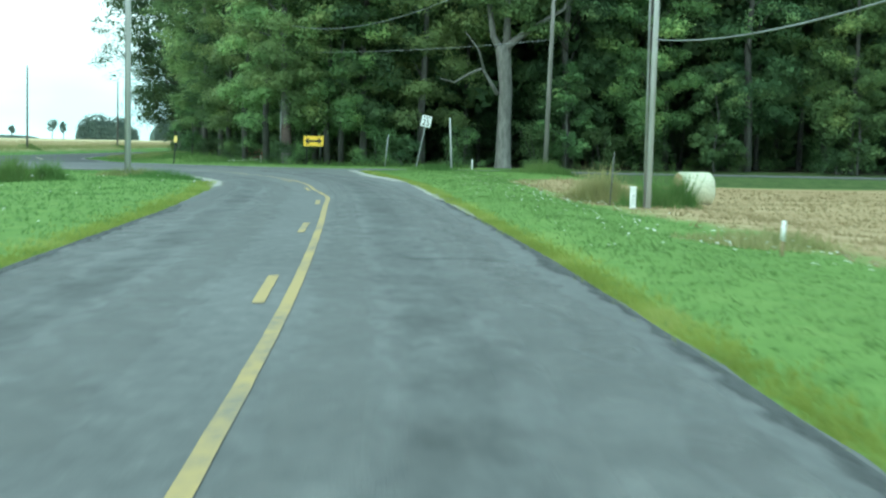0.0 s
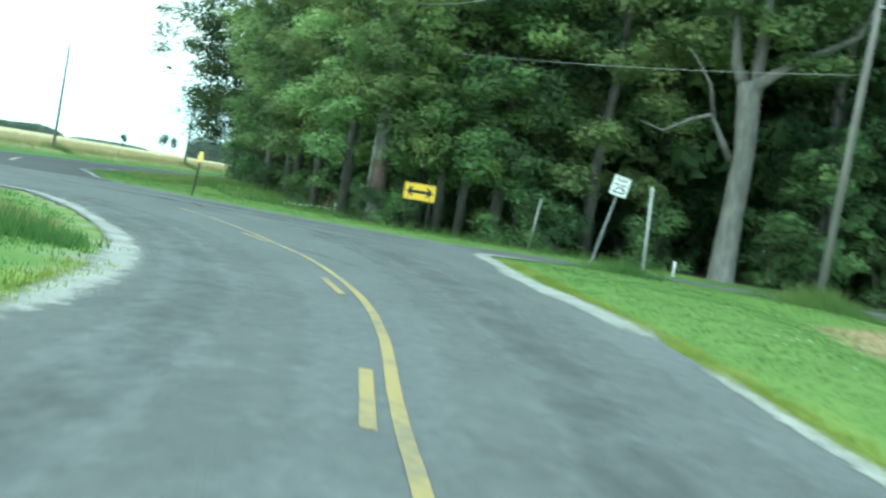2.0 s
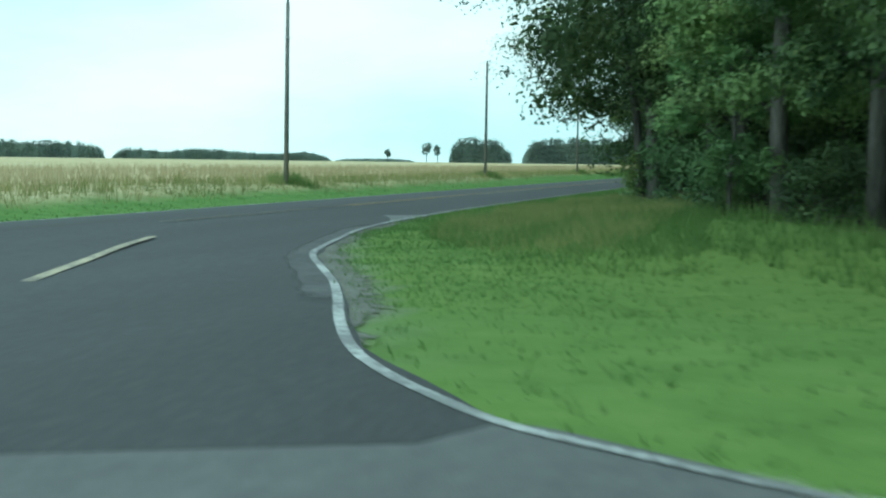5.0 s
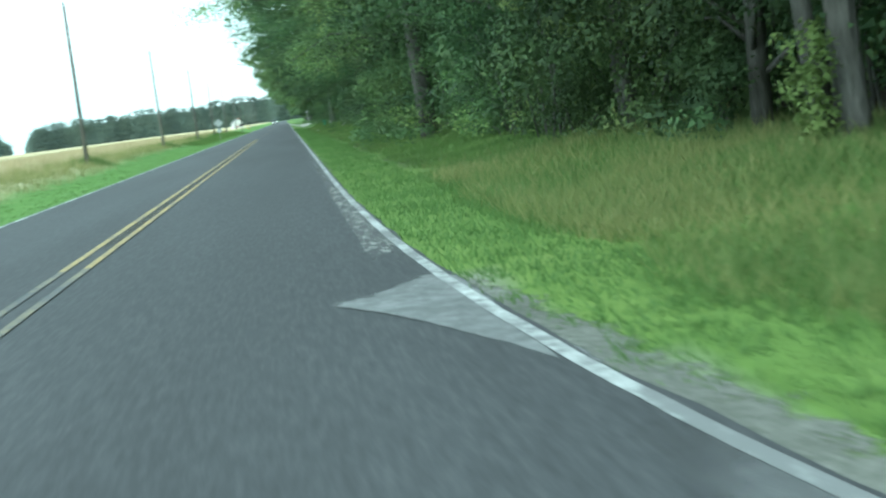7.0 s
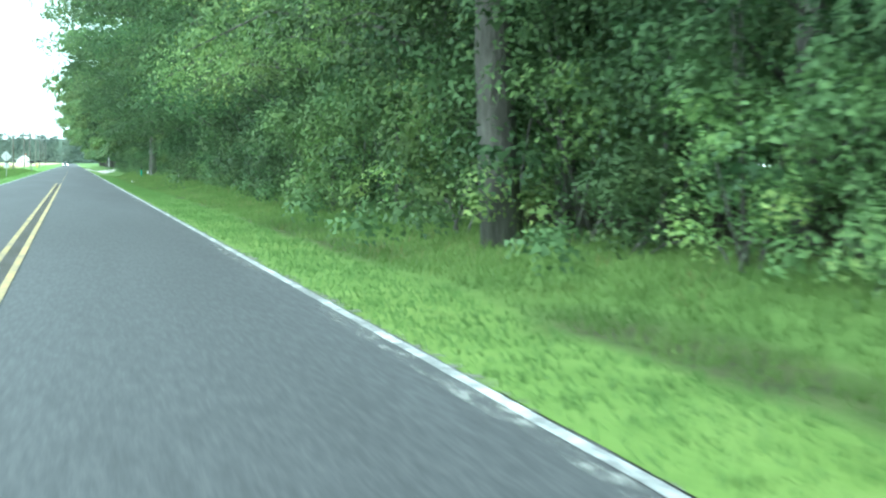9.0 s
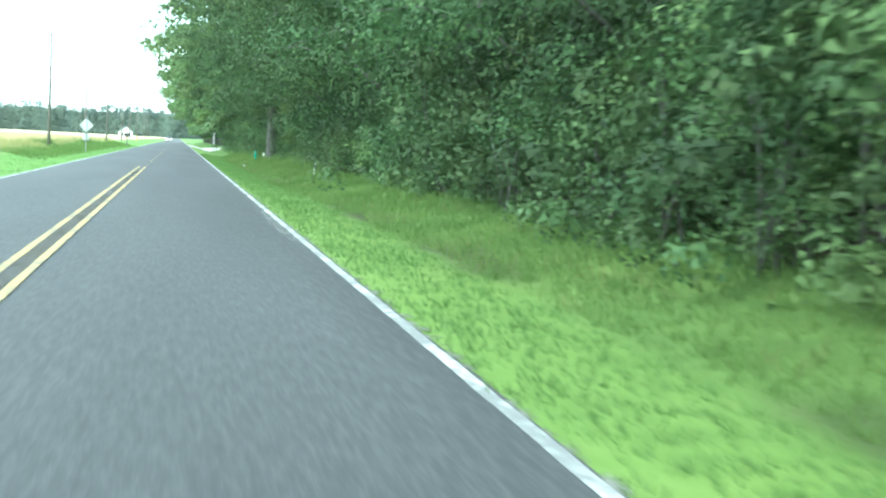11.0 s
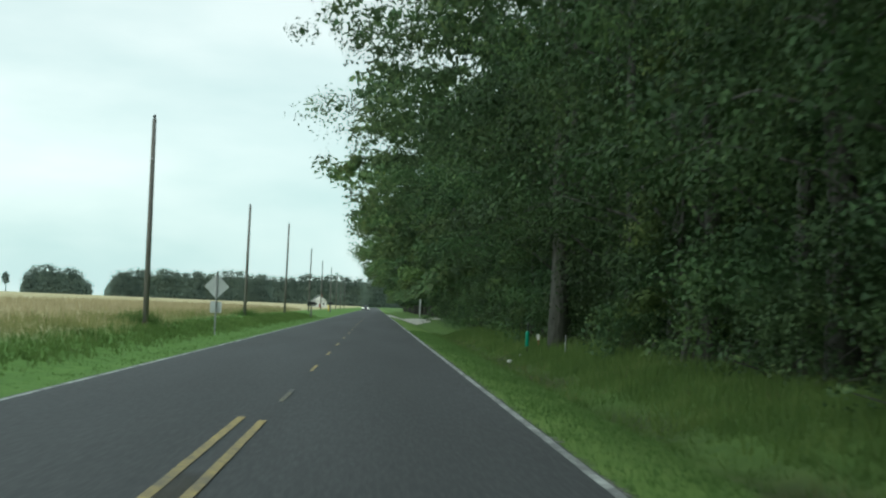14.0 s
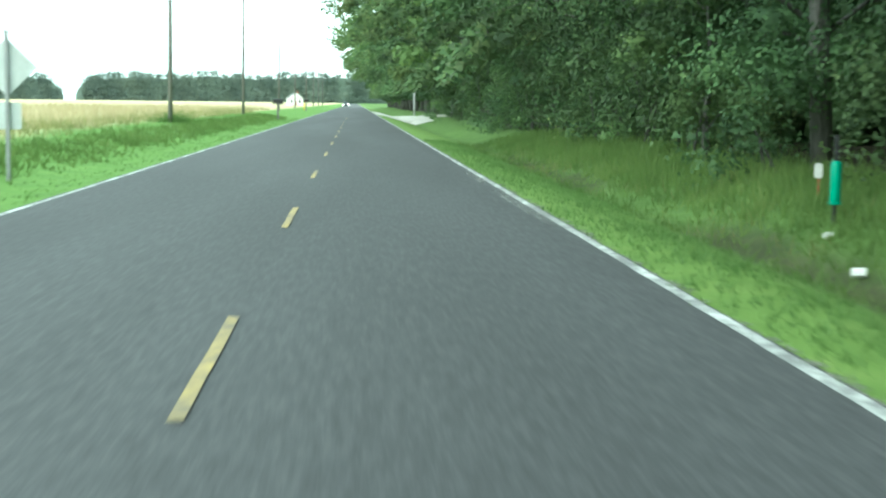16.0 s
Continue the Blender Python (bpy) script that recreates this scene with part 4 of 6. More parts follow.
def leaf_mesh(name, verts, mat, k=4, normals=None):
    """Loose leaves of k corners each, shaded by the normals where they are given."""
    me = bpy.data.meshes.new(name)
    n = len(verts) // k
    me.vertices.add(k * n)
    me.vertices.foreach_set("co", verts.astype(np.float32).ravel())
    me.loops.add(k * n)
    me.loops.foreach_set("vertex_index", np.arange(k * n, dtype=np.int32))
    me.polygons.add(n)
    me.polygons.foreach_set("loop_start", np.arange(0, k * n, k, dtype=np.int32))
    me.polygons.foreach_set("loop_total", np.full(n, k, dtype=np.int32))
    me.materials.append(mat)
    me.update(calc_edges=True)
    me.validate()
    if normals is not None:
        me.shade_smooth()
        me.normals_split_custom_set_from_vertices(normals.astype(np.float32))
    return me


def leafy(name, leaves, mat):
    """Three-cornered leaves, each turned to face outwards from its clump and shaded as part of the clump's round mass."""
    verts, out = leaves
    v = verts.reshape(-1, 3, 3).copy()
    flat = np.cross(v[:, 1] - v[:, 0], v[:, 2] - v[:, 0])
    flat /= np.linalg.norm(flat, axis=1)[:, None] + 1e-9
    back = np.sum(flat * out, 1) < 0
    v[back] = v[back][:, ::-1]
    flat[back] *= -1
    nrm = flat * 0.55 + out
    nrm /= np.linalg.norm(nrm, axis=1)[:, None] + 1e-9
    return leaf_mesh(name, v.reshape(-1, 3), mat, 3, np.repeat(nrm, 3, 0))


def clumps(centres, radii, per, size, gen, flat=0.6, droop=0.4):
    """Leaves gathered round clump centres: close at the skin and above, a few large ones at the heart, lying along the skin.
    per and size may be given clump by clump. Gives the corners, three a leaf, and the way out of the clump at each leaf."""
    n = len(centres)
    per, size = np.broadcast_to(per, n), np.broadcast_to(size, n)
    count = np.maximum(6, (per * gen.uniform(0.7, 1.3, n)).astype(int))
    which = np.repeat(np.arange(n), count)
    k = len(which)
    q = gen.normal(0, 1, (k, 3))
    q[:, 2] = np.where(gen.random(k) < 0.35, np.abs(q[:, 2]), q[:, 2])
    q /= np.linalg.norm(q, axis=1)[:, None]
    heart = gen.random(k) < 0.06
    rad = np.where(heart, gen.uniform(0.0, 0.45, k), gen.uniform(0.3, 1.0, k) ** 0.45)
    lump = 1 + 0.28 * np.sin(3.1 * q[:, 0] + which) * np.sin(2.7 * q[:, 1] + 1.7 * which)
    p = q * (rad * lump * np.asarray(radii)[which])[:, None]
    p[:, 2] *= flat
    p[:, 2] -= 0.18 * (p[:, 0] ** 2 + p[:, 1] ** 2) / np.asarray(radii)[which]
    u = q.copy()
    u[:, 2] = u[:, 2] * 0.8 + 0.3
    return blades(np.asarray(centres)[which] + p, size[which] * np.where(heart, 1.9, 1.0), u, droop, wide=0.7, gen=gen, corners=3, loose=0.36), u / np.linalg.norm(u, axis=1)[:, None]


def crown_boughs(gen, n, height, low, reach, lean, hollow=0.6, sprays=9, west=None):
    """Boughs arching out of the trunk, each a flat fan of leaf clumps with a gap of shade below it.
    Gives the bough lines and the clump centres; the crown leans towards -x, or reaches there as far as west(z) says."""
    lines, out = [], []
    lobes = gen.uniform(0.82, 1.08, 9)
    for i in range(n):
        h = ((i + gen.uniform(0, 1)) / n) ** 1.15
        a = i * 2.4 + gen.uniform(-0.5, 0.5)
        lobe = lobes[int((a % (2 * math.pi)) / (2 * math.pi) * 8.99)]
        prof = (0.56 + 0.97 * h) if h < 0.35 else (0.88 * math.cos((h - 0.35) / 0.65 * 1.4) ** 0.4 + 0.04)
        z = low + (height - low) * h
        r = reach * prof * lobe * gen.uniform(hollow, 1.0)
        if west:
            face = max(0.0, -math.cos(a)) ** 0.8
            r += (west(z) * gen.uniform(0.74, 1.06) - r) * face
        shift = -lean * (0.02 + 0.98 * h ** 0.75)
        rise, sag = gen.uniform(0.15, 0.5) * min(r, 4.5), gen.uniform(-0.1, 0.5) * min(r, 4.5)
        base_x = -lean * 0.2 * z / height

        def along(t):
            return (base_x + (shift - base_x) * t + r * t * math.cos(a), r * t * math.sin(a), z - 0.45 * min(r, 5.0) * (1 - t) ** 1.5 + rise * t * (1 - t) - sag * t * t * t)

        lines.append([along(0.0), along(0.35), along(0.7), along(0.95)])
        for k in range(sprays):
            t = 0.97 * (0.28 + 0.72 * (k + gen.uniform(0, 1)) / sprays) ** 0.75
            side = gen.normal(0, 0.2 * min(r, 5.5) * (0.5 + 0.7 * math.sin(math.pi * min(1.0, t * 0.8))))
            x, y, zz = along(t)
            out.append((x - side * math.sin(a), y + side * math.cos(a), max(zz - 0.22 * abs(side), 0.8 * low) + gen.normal(0, 0.2)))
    return lines, np.array(out)


def tree(seed, height, low, reach, lean, r0, boughs, per, size, mat, label, name="tree", category="tree", limb_n=10, sprays=9, clump=(0.5, 1.0), flat=0.58, west=None, fine=None):
    """fine: leaves a clump and their size where the crown is low and faces the road, with per and size for the rest of it."""
    gen = np.random.default_rng(seed)
    root = thing(name, pose(0, 0, 0), label, category)
    lines, centres = crown_boughs(gen, boughs, height, low, reach, lean, sprays=sprays, west=west)
    wob = gen.normal(0, 0.12, (6, 2))
    part("trunk", tube([(-lean * 0.2 * (k / 5) + wob[k, 0] * (k > 0), wob[k, 1] * (k > 0), -0.3 + (height * 0.86 + 0.3) * k / 5) for k in range(6)], [r0 * 1.22, r0, r0 * 0.85, r0 * 0.62, r0 * 0.38, r0 * 0.12], 10), M_BARK, root)
    for line in [lines[k] for k in gen.choice(len(lines), min(limb_n, len(lines)), replace=False)]:
        r = max(0.02, r0 * (1 - line[0][2] / height) * 0.36)
        part("limb", tube(line, [r, r * 0.75, r * 0.45, r * 0.12], 5), M_BARK, root)
    radii = gen.uniform(*clump, len(centres)) * min(1.0, reach / 4)
    if fine:
        near = (centres[:, 0] < 0.5) & (centres[:, 2] < 7.5)
        mid = (centres[:, 0] < 1.5) & ~near & (centres[:, 2] < 12)
        per = np.where(near, fine[0], np.where(mid, fine[0] * 0.55, per))
        size = np.where(near, fine[1], np.where(mid, fine[1] * 1.4, size))
    leaves = clumps(centres, radii, per, size, gen, flat=flat)
    part("crown", leafy("crown", leaves, mat), None, root)
    return root


def bush(seed, height, reach, n, per, size, mat, label, name="bush"):
    gen = np.random.default_rng(seed)
    root = thing(name, pose(0, 0, 0), label, "bush")
    c = np.stack([gen.normal(0, reach * 0.5, n), gen.normal(0, reach * 0.6, n), height * gen.uniform(0.04, 1.0, n) ** 0.9], -1)
    c[:, :2] *= (1.15 - 0.55 * (c[:, 2:] / height))
    for k in range(3):
        tip = c[gen.integers(n)]
        part("stem", tube([(gen.normal(0, 0.12), gen.normal(0, 0.12), -0.15), (tip[0] * 0.5, tip[1] * 0.5, tip[2] * 0.6), tuple(tip)], [0.03, 0.02, 0.008], 5), M_BARK, root)
    part("foliage", leafy("foliage", clumps(c, gen.uniform(0.35, 0.75, n), per, size, gen, flat=0.7), mat), None, root)
    return root


def plant(kinds, places):
    """Set copies of the kinds at (x, y, turn, scale), the first of each kind being the kind itself."""
    used = set()
    for i, (k, x, y, turn, s) in enumerate(places):
        z = float(ground_z(np.array([x]), np.array([y]))[0]) - 0.02
        m = pose(x, y, z, 0, 0, turn)
        if k in used:
            ob = copy_thing(kinds[k], m)
        else:
            ob = kinds[k]
            ob.matrix_world = m
            used.add(k)
        ob.scale = (s, s, s)
    for k, ob in enumerate(kinds):
        if k not in used:
            for c in list(ob.children):
                bpy.data.objects.remove(c)
            bpy.data.objects.remove(ob)


def gz(x, y):
    return float(ground_z(np.array([float(x)]), np.array([float(y)]))[0])


L_EDGE = "leafy broadleaf tree at the edge of the wood"


def over_road(z):
    """How far the boughs of a roadside tree reach out towards the road at a height."""
    return float(np.interp(z, [1.6, 2.4, 3.3, 4.6, 5.7, 7.5, 10, 14, 18, 22], [1.5, 2.3, 3.7, 6.6, 9.0, 10.6, 11.4, 10.6, 8.0, 3.0]))


roadside = [tree(11, 20, 1.9, 5.6, 1.0, 0.2, 25, 32, 0.27, M_LEAF_LIT, L_EDGE, sprays=8, clump=(0.65, 1.3), west=over_road, fine=(210, 0.1)), tree(12, 18, 1.8, 5.4, 1.0, 0.18, 24, 32, 0.27, M_LEAF_SHADE, L_EDGE, sprays=8, clump=(0.65, 1.3), west=over_road, fine=(210, 0.098)),
            tree(13, 22, 2.1, 5.8, 1.0, 0.24, 26, 32, 0.27, M_LEAF, L_EDGE, sprays=8, clump=(0.65, 1.3), west=over_road, fine=(210, 0.102)), tree(14, 17, 1.8, 5.4, 1.0, 0.16, 24, 32, 0.27, M_LEAF_SHADE, L_EDGE, sprays=8, clump=(0.65, 1.3), west=over_road, fine=(210, 0.098)),
            tree(15, 21, 1.6, 5.4, 1.0, 0.28, 24, 30, 0.4, M_LEAF, L_EDGE, limb_n=3, west=over_road), tree(16, 18, 1.2, 5.2, 1.0, 0.24, 22, 30, 0.38, M_LEAF2, L_EDGE, limb_n=3, west=over_road)]
gen = np.random.default_rng(5)
spots = []
y = -27.5
while y < 420:
    far = y > 118
    # Stretches that look lit take the lifted leaf, shadowy ones the darkened.
    bright = 0.8 if -8 < y < 21 else 0.0 if 21 < y < 98 else 0.1
    kind = 0 if gen.random() < bright else 1
    spots.append((kind + 4 if far else kind + 2 * int(gen.integers(2)), 8.8 + gen.uniform(-0.4, 0.9), y, gen.uniform(-22, 22), gen.uniform(0.9, 1.08) * (0.85 if y < -14 else 1.0)))
    y += gen.uniform(4.4, 6.2) * (1.2 if far else 1.0)
plant(roadside, spots)

L_SOUTH = "tall broadleaf tree in front of the dark wood"
front = [tree(21, 19, 2.7, 5.0, 0.6, 0.2, 30, 56, 0.25, M_LEAF_LIT, L_SOUTH, sprays=10, fine=(180, 0.125)), tree(22, 17, 2.4, 4.6, 0.9, 0.15, 28, 56, 0.24, M_LEAF, L_SOUTH, sprays=10, fine=(180, 0.12)), tree(23, 21, 3.0, 5.2, 0.4, 0.22, 30, 56, 0.25, M_LEAF2, L_SOUTH, sprays=10, fine=(180, 0.125))]
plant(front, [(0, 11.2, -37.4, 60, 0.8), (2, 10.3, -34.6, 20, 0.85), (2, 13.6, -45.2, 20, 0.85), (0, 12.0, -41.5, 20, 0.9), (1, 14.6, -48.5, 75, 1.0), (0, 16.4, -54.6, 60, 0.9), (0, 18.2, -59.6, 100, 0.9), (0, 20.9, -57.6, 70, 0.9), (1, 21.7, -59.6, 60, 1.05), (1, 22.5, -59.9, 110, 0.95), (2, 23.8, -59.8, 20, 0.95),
              (0, 27.2, -60.0, 100, 1.0), (2, 35.6, -59.4, 60, 1.0), (1, 40.2, -60.4, 80, 1.0), (2, 46.2, -59.8, 70, 1.0), (1, 52.0, -60.8, 40, 1.05), (2, 60.0, -60.5, 80, 1.05)])

L_BACK = "tree deeper inside the wood"
back = [tree(31, 20, 1.0, 4.8, 0.0, 0.24, 20, 12, 1.15, M_LEAF2, L_BACK, name="inner_tree", limb_n=0, sprays=8, clump=(0.8, 1.5)), tree(32, 18, 0.5, 4.6, 0.0, 0.2, 20, 12, 1.1, M_LEAF2, L_BACK, name="inner_tree", limb_n=0, sprays=8, clump=(0.8, 1.5)),
        tree(33, 19, 2.2, 4.8, 0.0, 0.18, 22, 18, 0.7, M_LEAF2, L_BACK, name="inner_tree", limb_n=0, sprays=8, clump=(0.7, 1.3)), tree(34, 18, 4.4, 4.6, 0.0, 0.14, 20, 17, 0.7, M_LEAF2, L_BACK, name="inner_tree", limb_n=0, sprays=8, clump=(0.8, 1.4))]
spots = []
for x, step in ((14.5, 5.0), (20.0, 6.0), (27.0, 7.5)):
    y = -28.0 - (x - 14.5) * 1.6
    while y < (200 if x < 16 else 150):
        spots.append((3 if y < -26 else 2 if x < 15 and y < 110 else int(gen.integers(2)), x + gen.uniform(-1.6, 1.6), y, gen.uniform(0, 360), gen.uniform(0.85, 1.1)))
        y += step * gen.uniform(0.8, 1.25)
for x, y in ((23.5, -50.5), (26.5, -46.5), (29.0, -51.0), (24.0, -43.0), (30.5, -44.0), (33.0, -48.0), (21.0, -46.0)):
    spots.append((int(gen.integers(2)), x, y, gen.uniform(0, 360), gen.uniform(0.9, 1.1)))
for x in np.arange(30, 72, 5.6):
    for yy in (-54.5, -50.5, -46.0, -40.0, -33.0):
        spots.append((3 if yy < -48 else int(gen.integers(2)), x + gen.uniform(-1.5, 1.5), yy + gen.uniform(-1.5, 1.5), gen.uniform(0, 360), gen.uniform(0.9, 1.1)))
for x in np.arange(33, 79, 3.6):
    spots.append((1, x + gen.uniform(-1, 1), -27.5 + gen.uniform(-1.5, 1.5), gen.uniform(0, 360), gen.uniform(0.9, 1.1)))
plant(back, spots)

L_BUSH = "leafy green shrub at the foot of the wood"
shrubs = [bush(41, 2.8, 1.5, 26, 110, 0.102, M_BUSHLEAF, L_BUSH), bush(42, 2.0, 1.3, 22, 105, 0.096, M_LEAF2, L_BUSH), bush(43, 3.8, 1.7, 30, 115, 0.108, M_LEAF2, L_BUSH), bush(44, 1.3, 0.9, 16, 90, 0.09, M_LEAF, L_BUSH), bush(45, 3.0, 1.5, 28, 115, 0.1, M_LEAF, L_BUSH)]
spots = []
y = -27.0
while y < 205:
    near = 1.0 if y < 130 else 1.7
    # Lowered leaf tones where the wood looks dark, brighter ones where it looks lit.
    spots.append((int(gen.choice([1, 1, 3] if 58 < y < 104 else [1, 2, 2, 1] if 20 < y < 40 else [1, 1, 3] if 40 <= y < 60 else [0, 1, 2, 2, 3])), 8.0 + gen.uniform(-0.5, 0.9), y, gen.uniform(0, 360), gen.uniform(0.8, 1.2)))
    y += gen.uniform(1.9, 3.3) * (1.35 if 58 < y < 104 else near)
for y in np.arange(8, 42, 2.3):
    spots.append((int(gen.choice([2, 2, 0] if y < 18 else [2, 2, 1])), 7.9 + gen.uniform(-0.5, 0.7), y + gen.uniform(-0.8, 0.8), gen.uniform(0, 360), gen.uniform(0.95, 1.25)))
for y in np.arange(-22, 26, 2.6):
    spots.append((int(gen.choice([1, 2, 1, 4] if y < -13 else [0, 4, 4, 1] if y < -4 else [0, 4, 4, 2] if y < 18 else [1, 2, 2])), 7.5 + gen.uniform(-0.4, 0.5), y + gen.uniform(-0.7, 0.7), gen.uniform(0, 360), gen.uniform(0.75, 1.1) * (0.8 if y < -4 else 1.0)))
for y in np.arange(39, 66, 2.0):
    spots.append((int(gen.choice([1, 3, 3])), 8.0 + gen.uniform(-0.4, 0.7), y + gen.uniform(-0.8, 0.8), gen.uniform(0, 360), gen.uniform(0.75, 1.1)))
for y in np.arange(106, 150, 2.8):
    spots.append((int(gen.choice([2, 1])), 8.1 + gen.uniform(-0.5, 0.6), y + gen.uniform(-0.8, 0.8), gen.uniform(0, 360), gen.uniform(0.95, 1.25)))
for y in np.arange(-26, 12, 3.6):
    spots.append((int(gen.choice([0, 2])), 11.2 + gen.uniform(-0.8, 0.8), y + gen.uniform(-1, 1), gen.uniform(0, 360), gen.uniform(1.0, 1.5)))
for t in np.linspace(0, 1, 5):
    spots.append((int(gen.choice([1, 3, 3])), 10.6 + 9.6 * t + gen.uniform(-0.5, 0.5), -39.5 - 20.5 * t ** 0.9 + gen.uniform(-0.5, 0.8), gen.uniform(0, 360), gen.uniform(0.55, 0.9)))
for x in np.arange(24, 80, 5.5):
    spots.append((int(gen.choice([1, 3, 3, 0])), x + gen.uniform(-0.6, 0.6), -61.2 + gen.uniform(-0.4, 0.9), gen.uniform(0, 360), gen.uniform(0.6, 1.0)))
for x in np.arange(24, 60, 2.8):
    spots.append((int(gen.choice([0, 2])), x, -54 + gen.uniform(-1.5, 1.5), gen.uniform(0, 360), gen.uniform(1.0, 1.4)))
for t in np.linspace(0, 1, 8):
    spots.append((int(gen.choice([0, 2])), 14.5 + 9.0 * t, -38.0 - 14 * t, gen.uniform(0, 360), gen.uniform(1.0, 1.3)))
spots += [(1, 19.2, -61.2, 40, 0.75), (3, 20.2, -61.3, 100, 0.9), (0, 24.7, -61.0, 10, 0.95), (1, 26.2, -61.4, 80, 1.0), (0, 29.4, -61.8, 200, 0.8), (0, 33.6, -62.0, 120, 0.9), (0, 37.5, -61.5, 30, 0.9), (1, 13.2, -44.6, 10, 0.8), (1, 15.0, -49.6, 90, 0.8), (1, 16.2, -53.2, 170, 0.7), (1, 10.6, -38.6, 220, 0.9), (2, 11.0, -33.2, 0, 1.1), (2, 10.2, -28.8, 60, 1.0), (1, 9.6, -35.8, 140, 0.9), (2, 11.9, -36.6, 200, 1.0), (1, 8.9, -26.6, 20, 0.8), (2, 10.6, -31.0, 310, 1.2), (2, 13.4, -37.6, 80, 1.2), (0, 14.8, -42.0, 150, 1.3), (2, 17.5, -47.5, 200, 1.2), (0, 19.5, -52.5, 20, 1.3)]
plant(shrubs, spots)

L_SAP = "slender young tree with low leafy branches"
saplings = [tree(71, 8.0, 1.3, 2.6, 0.3, 0.075, 13, 95, 0.125, M_LEAF, L_SAP, name="sapling", sprays=8), tree(72, 6.5, 0.9, 2.3, 0.3, 0.06, 12, 95, 0.12, M_BUSHLEAF, L_SAP, name="sapling", sprays=8)]
plant(saplings, [(1, 11.0, -41.0, 30, 0.8), (1, 17.8, -56.4, 300, 0.85), (1, 35.4, -61.4, 20, 1.0), (1, 43.8, -62.0, 90, 1.0), (1, 52.0, -62.0, 10, 1.0),
                 (1, 7.4, 14.0, 10, 0.9), (0, 7.6, 9.5, 50, 0.9), (0, 7.9, 79.0, 10, 0.9), (1, 7.6, 105.0, 10, 0.9)])



# the great forked tree beside the branch road
def forked_tree():
    g = np.random.default_rng(77)
    root = thing("great_tree", pose(31.7, -63.4, -0.05), "massive grey forked tree beside the branch road", "tree")
    bm = tube([(0, 0, -0.4), (-0.02, 0, 0.3), (0.0, 0, 2.4), (0.05, 0, 4.6), (-0.1, 0, 6.2), (-0.25, 0, 6.9)], [0.64, 0.45, 0.38, 0.36, 0.4, 0.34], 14)
    part("trunk", bm, M_BARKPALE, root)
    for pts, rad in (([(-0.25, 0, 6.6), (-0.7, 0, 7.4), (-0.95, 0, 9.0), (-1.4, 0.3, 13)], [0.25, 0.18, 0.14, 0.06]),
                     ([(-0.15, 0, 6.6), (0.5, 0, 7.2), (1.5, 0.1, 7.9), (3.2, 0.2, 9.0), (4.2, 0.3, 12)], [0.27, 0.19, 0.14, 0.1, 0.04]),
                     ([(-0.4, 0, 4.2), (-0.85, -0.2, 4.9), (-1.3, -0.3, 5.6), (-2.0, -0.4, 5.3), (-2.8, -0.5, 4.8), (-3.6, -0.6, 5.0)], [0.14, 0.1, 0.085, 0.07, 0.05, 0.015]),
                     ([(-1.2, -0.3, 5.5), (-1.5, -0.4, 6.6), (-2.3, -0.5, 7.6)], [0.08, 0.05, 0.02]),
                     ([(0.05, 0, 6.4), (0.1, 0.6, 9), (0.3, 1.2, 14)], [0.26, 0.17, 0.07])):
        part("limb", tube(pts, rad, 9), M_BARKPALE, root)
    c = crown_boughs(g, 26, 21, 8.0, 5.8, 0.0)[1]
    part("crown", leafy("crown", clumps(c, g.uniform(0.5, 1.1, len(c)), 130, 0.17, g, flat=0.45), M_LEAF), None, root)


forked_tree()


# the thick tree with a brown sheet round it
def wrapped_tree():
    g = np.random.default_rng(78)
    root = thing("wrapped_tree", pose(19.4, -60.5, 0.02), "thick pale tree with brown sheeting round its trunk", "tree")
    part("trunk", tube([(0.05, 0, -0.3), (0.02, 0, 0.4), (-0.02, 0, 2.2), (-0.1, 0, 4.5), (-0.2, 0.1, 8), (-0.1, 0.2, 13)], [0.38, 0.3, 0.26, 0.23, 0.18, 0.07], 14), M_BARKPALE, root)
    part("wrap", tube([(0.01, 0, 1.08), (0.01, -0.005, 1.7), (-0.02, 0, 2.3)], [0.3, 0.285, 0.28], 16, cap=False), M_WRAP, root, "brown sheeting")
    part("conduit", tube([(-0.34, -0.12, 0.85), (-0.31, -0.12, 2.2), (-0.3, -0.1, 3.7)], 0.022, 8), M_POLE_PALE, root, "thin white pipe up the trunk")
    lines, c = crown_boughs(g, 28, 18, 3.9, 4.6, 0.0)
    for line in lines[::3]:
        part("limb", tube(line, [0.08, 0.06, 0.04, 0.012], 6), M_BARKPALE, root)
    part("crown", leafy("crown", clumps(c, g.uniform(0.5, 1.0, len(c)), 130, 0.14, g, flat=0.5), M_LEAF_LIT), None, root)


wrapped_tree()


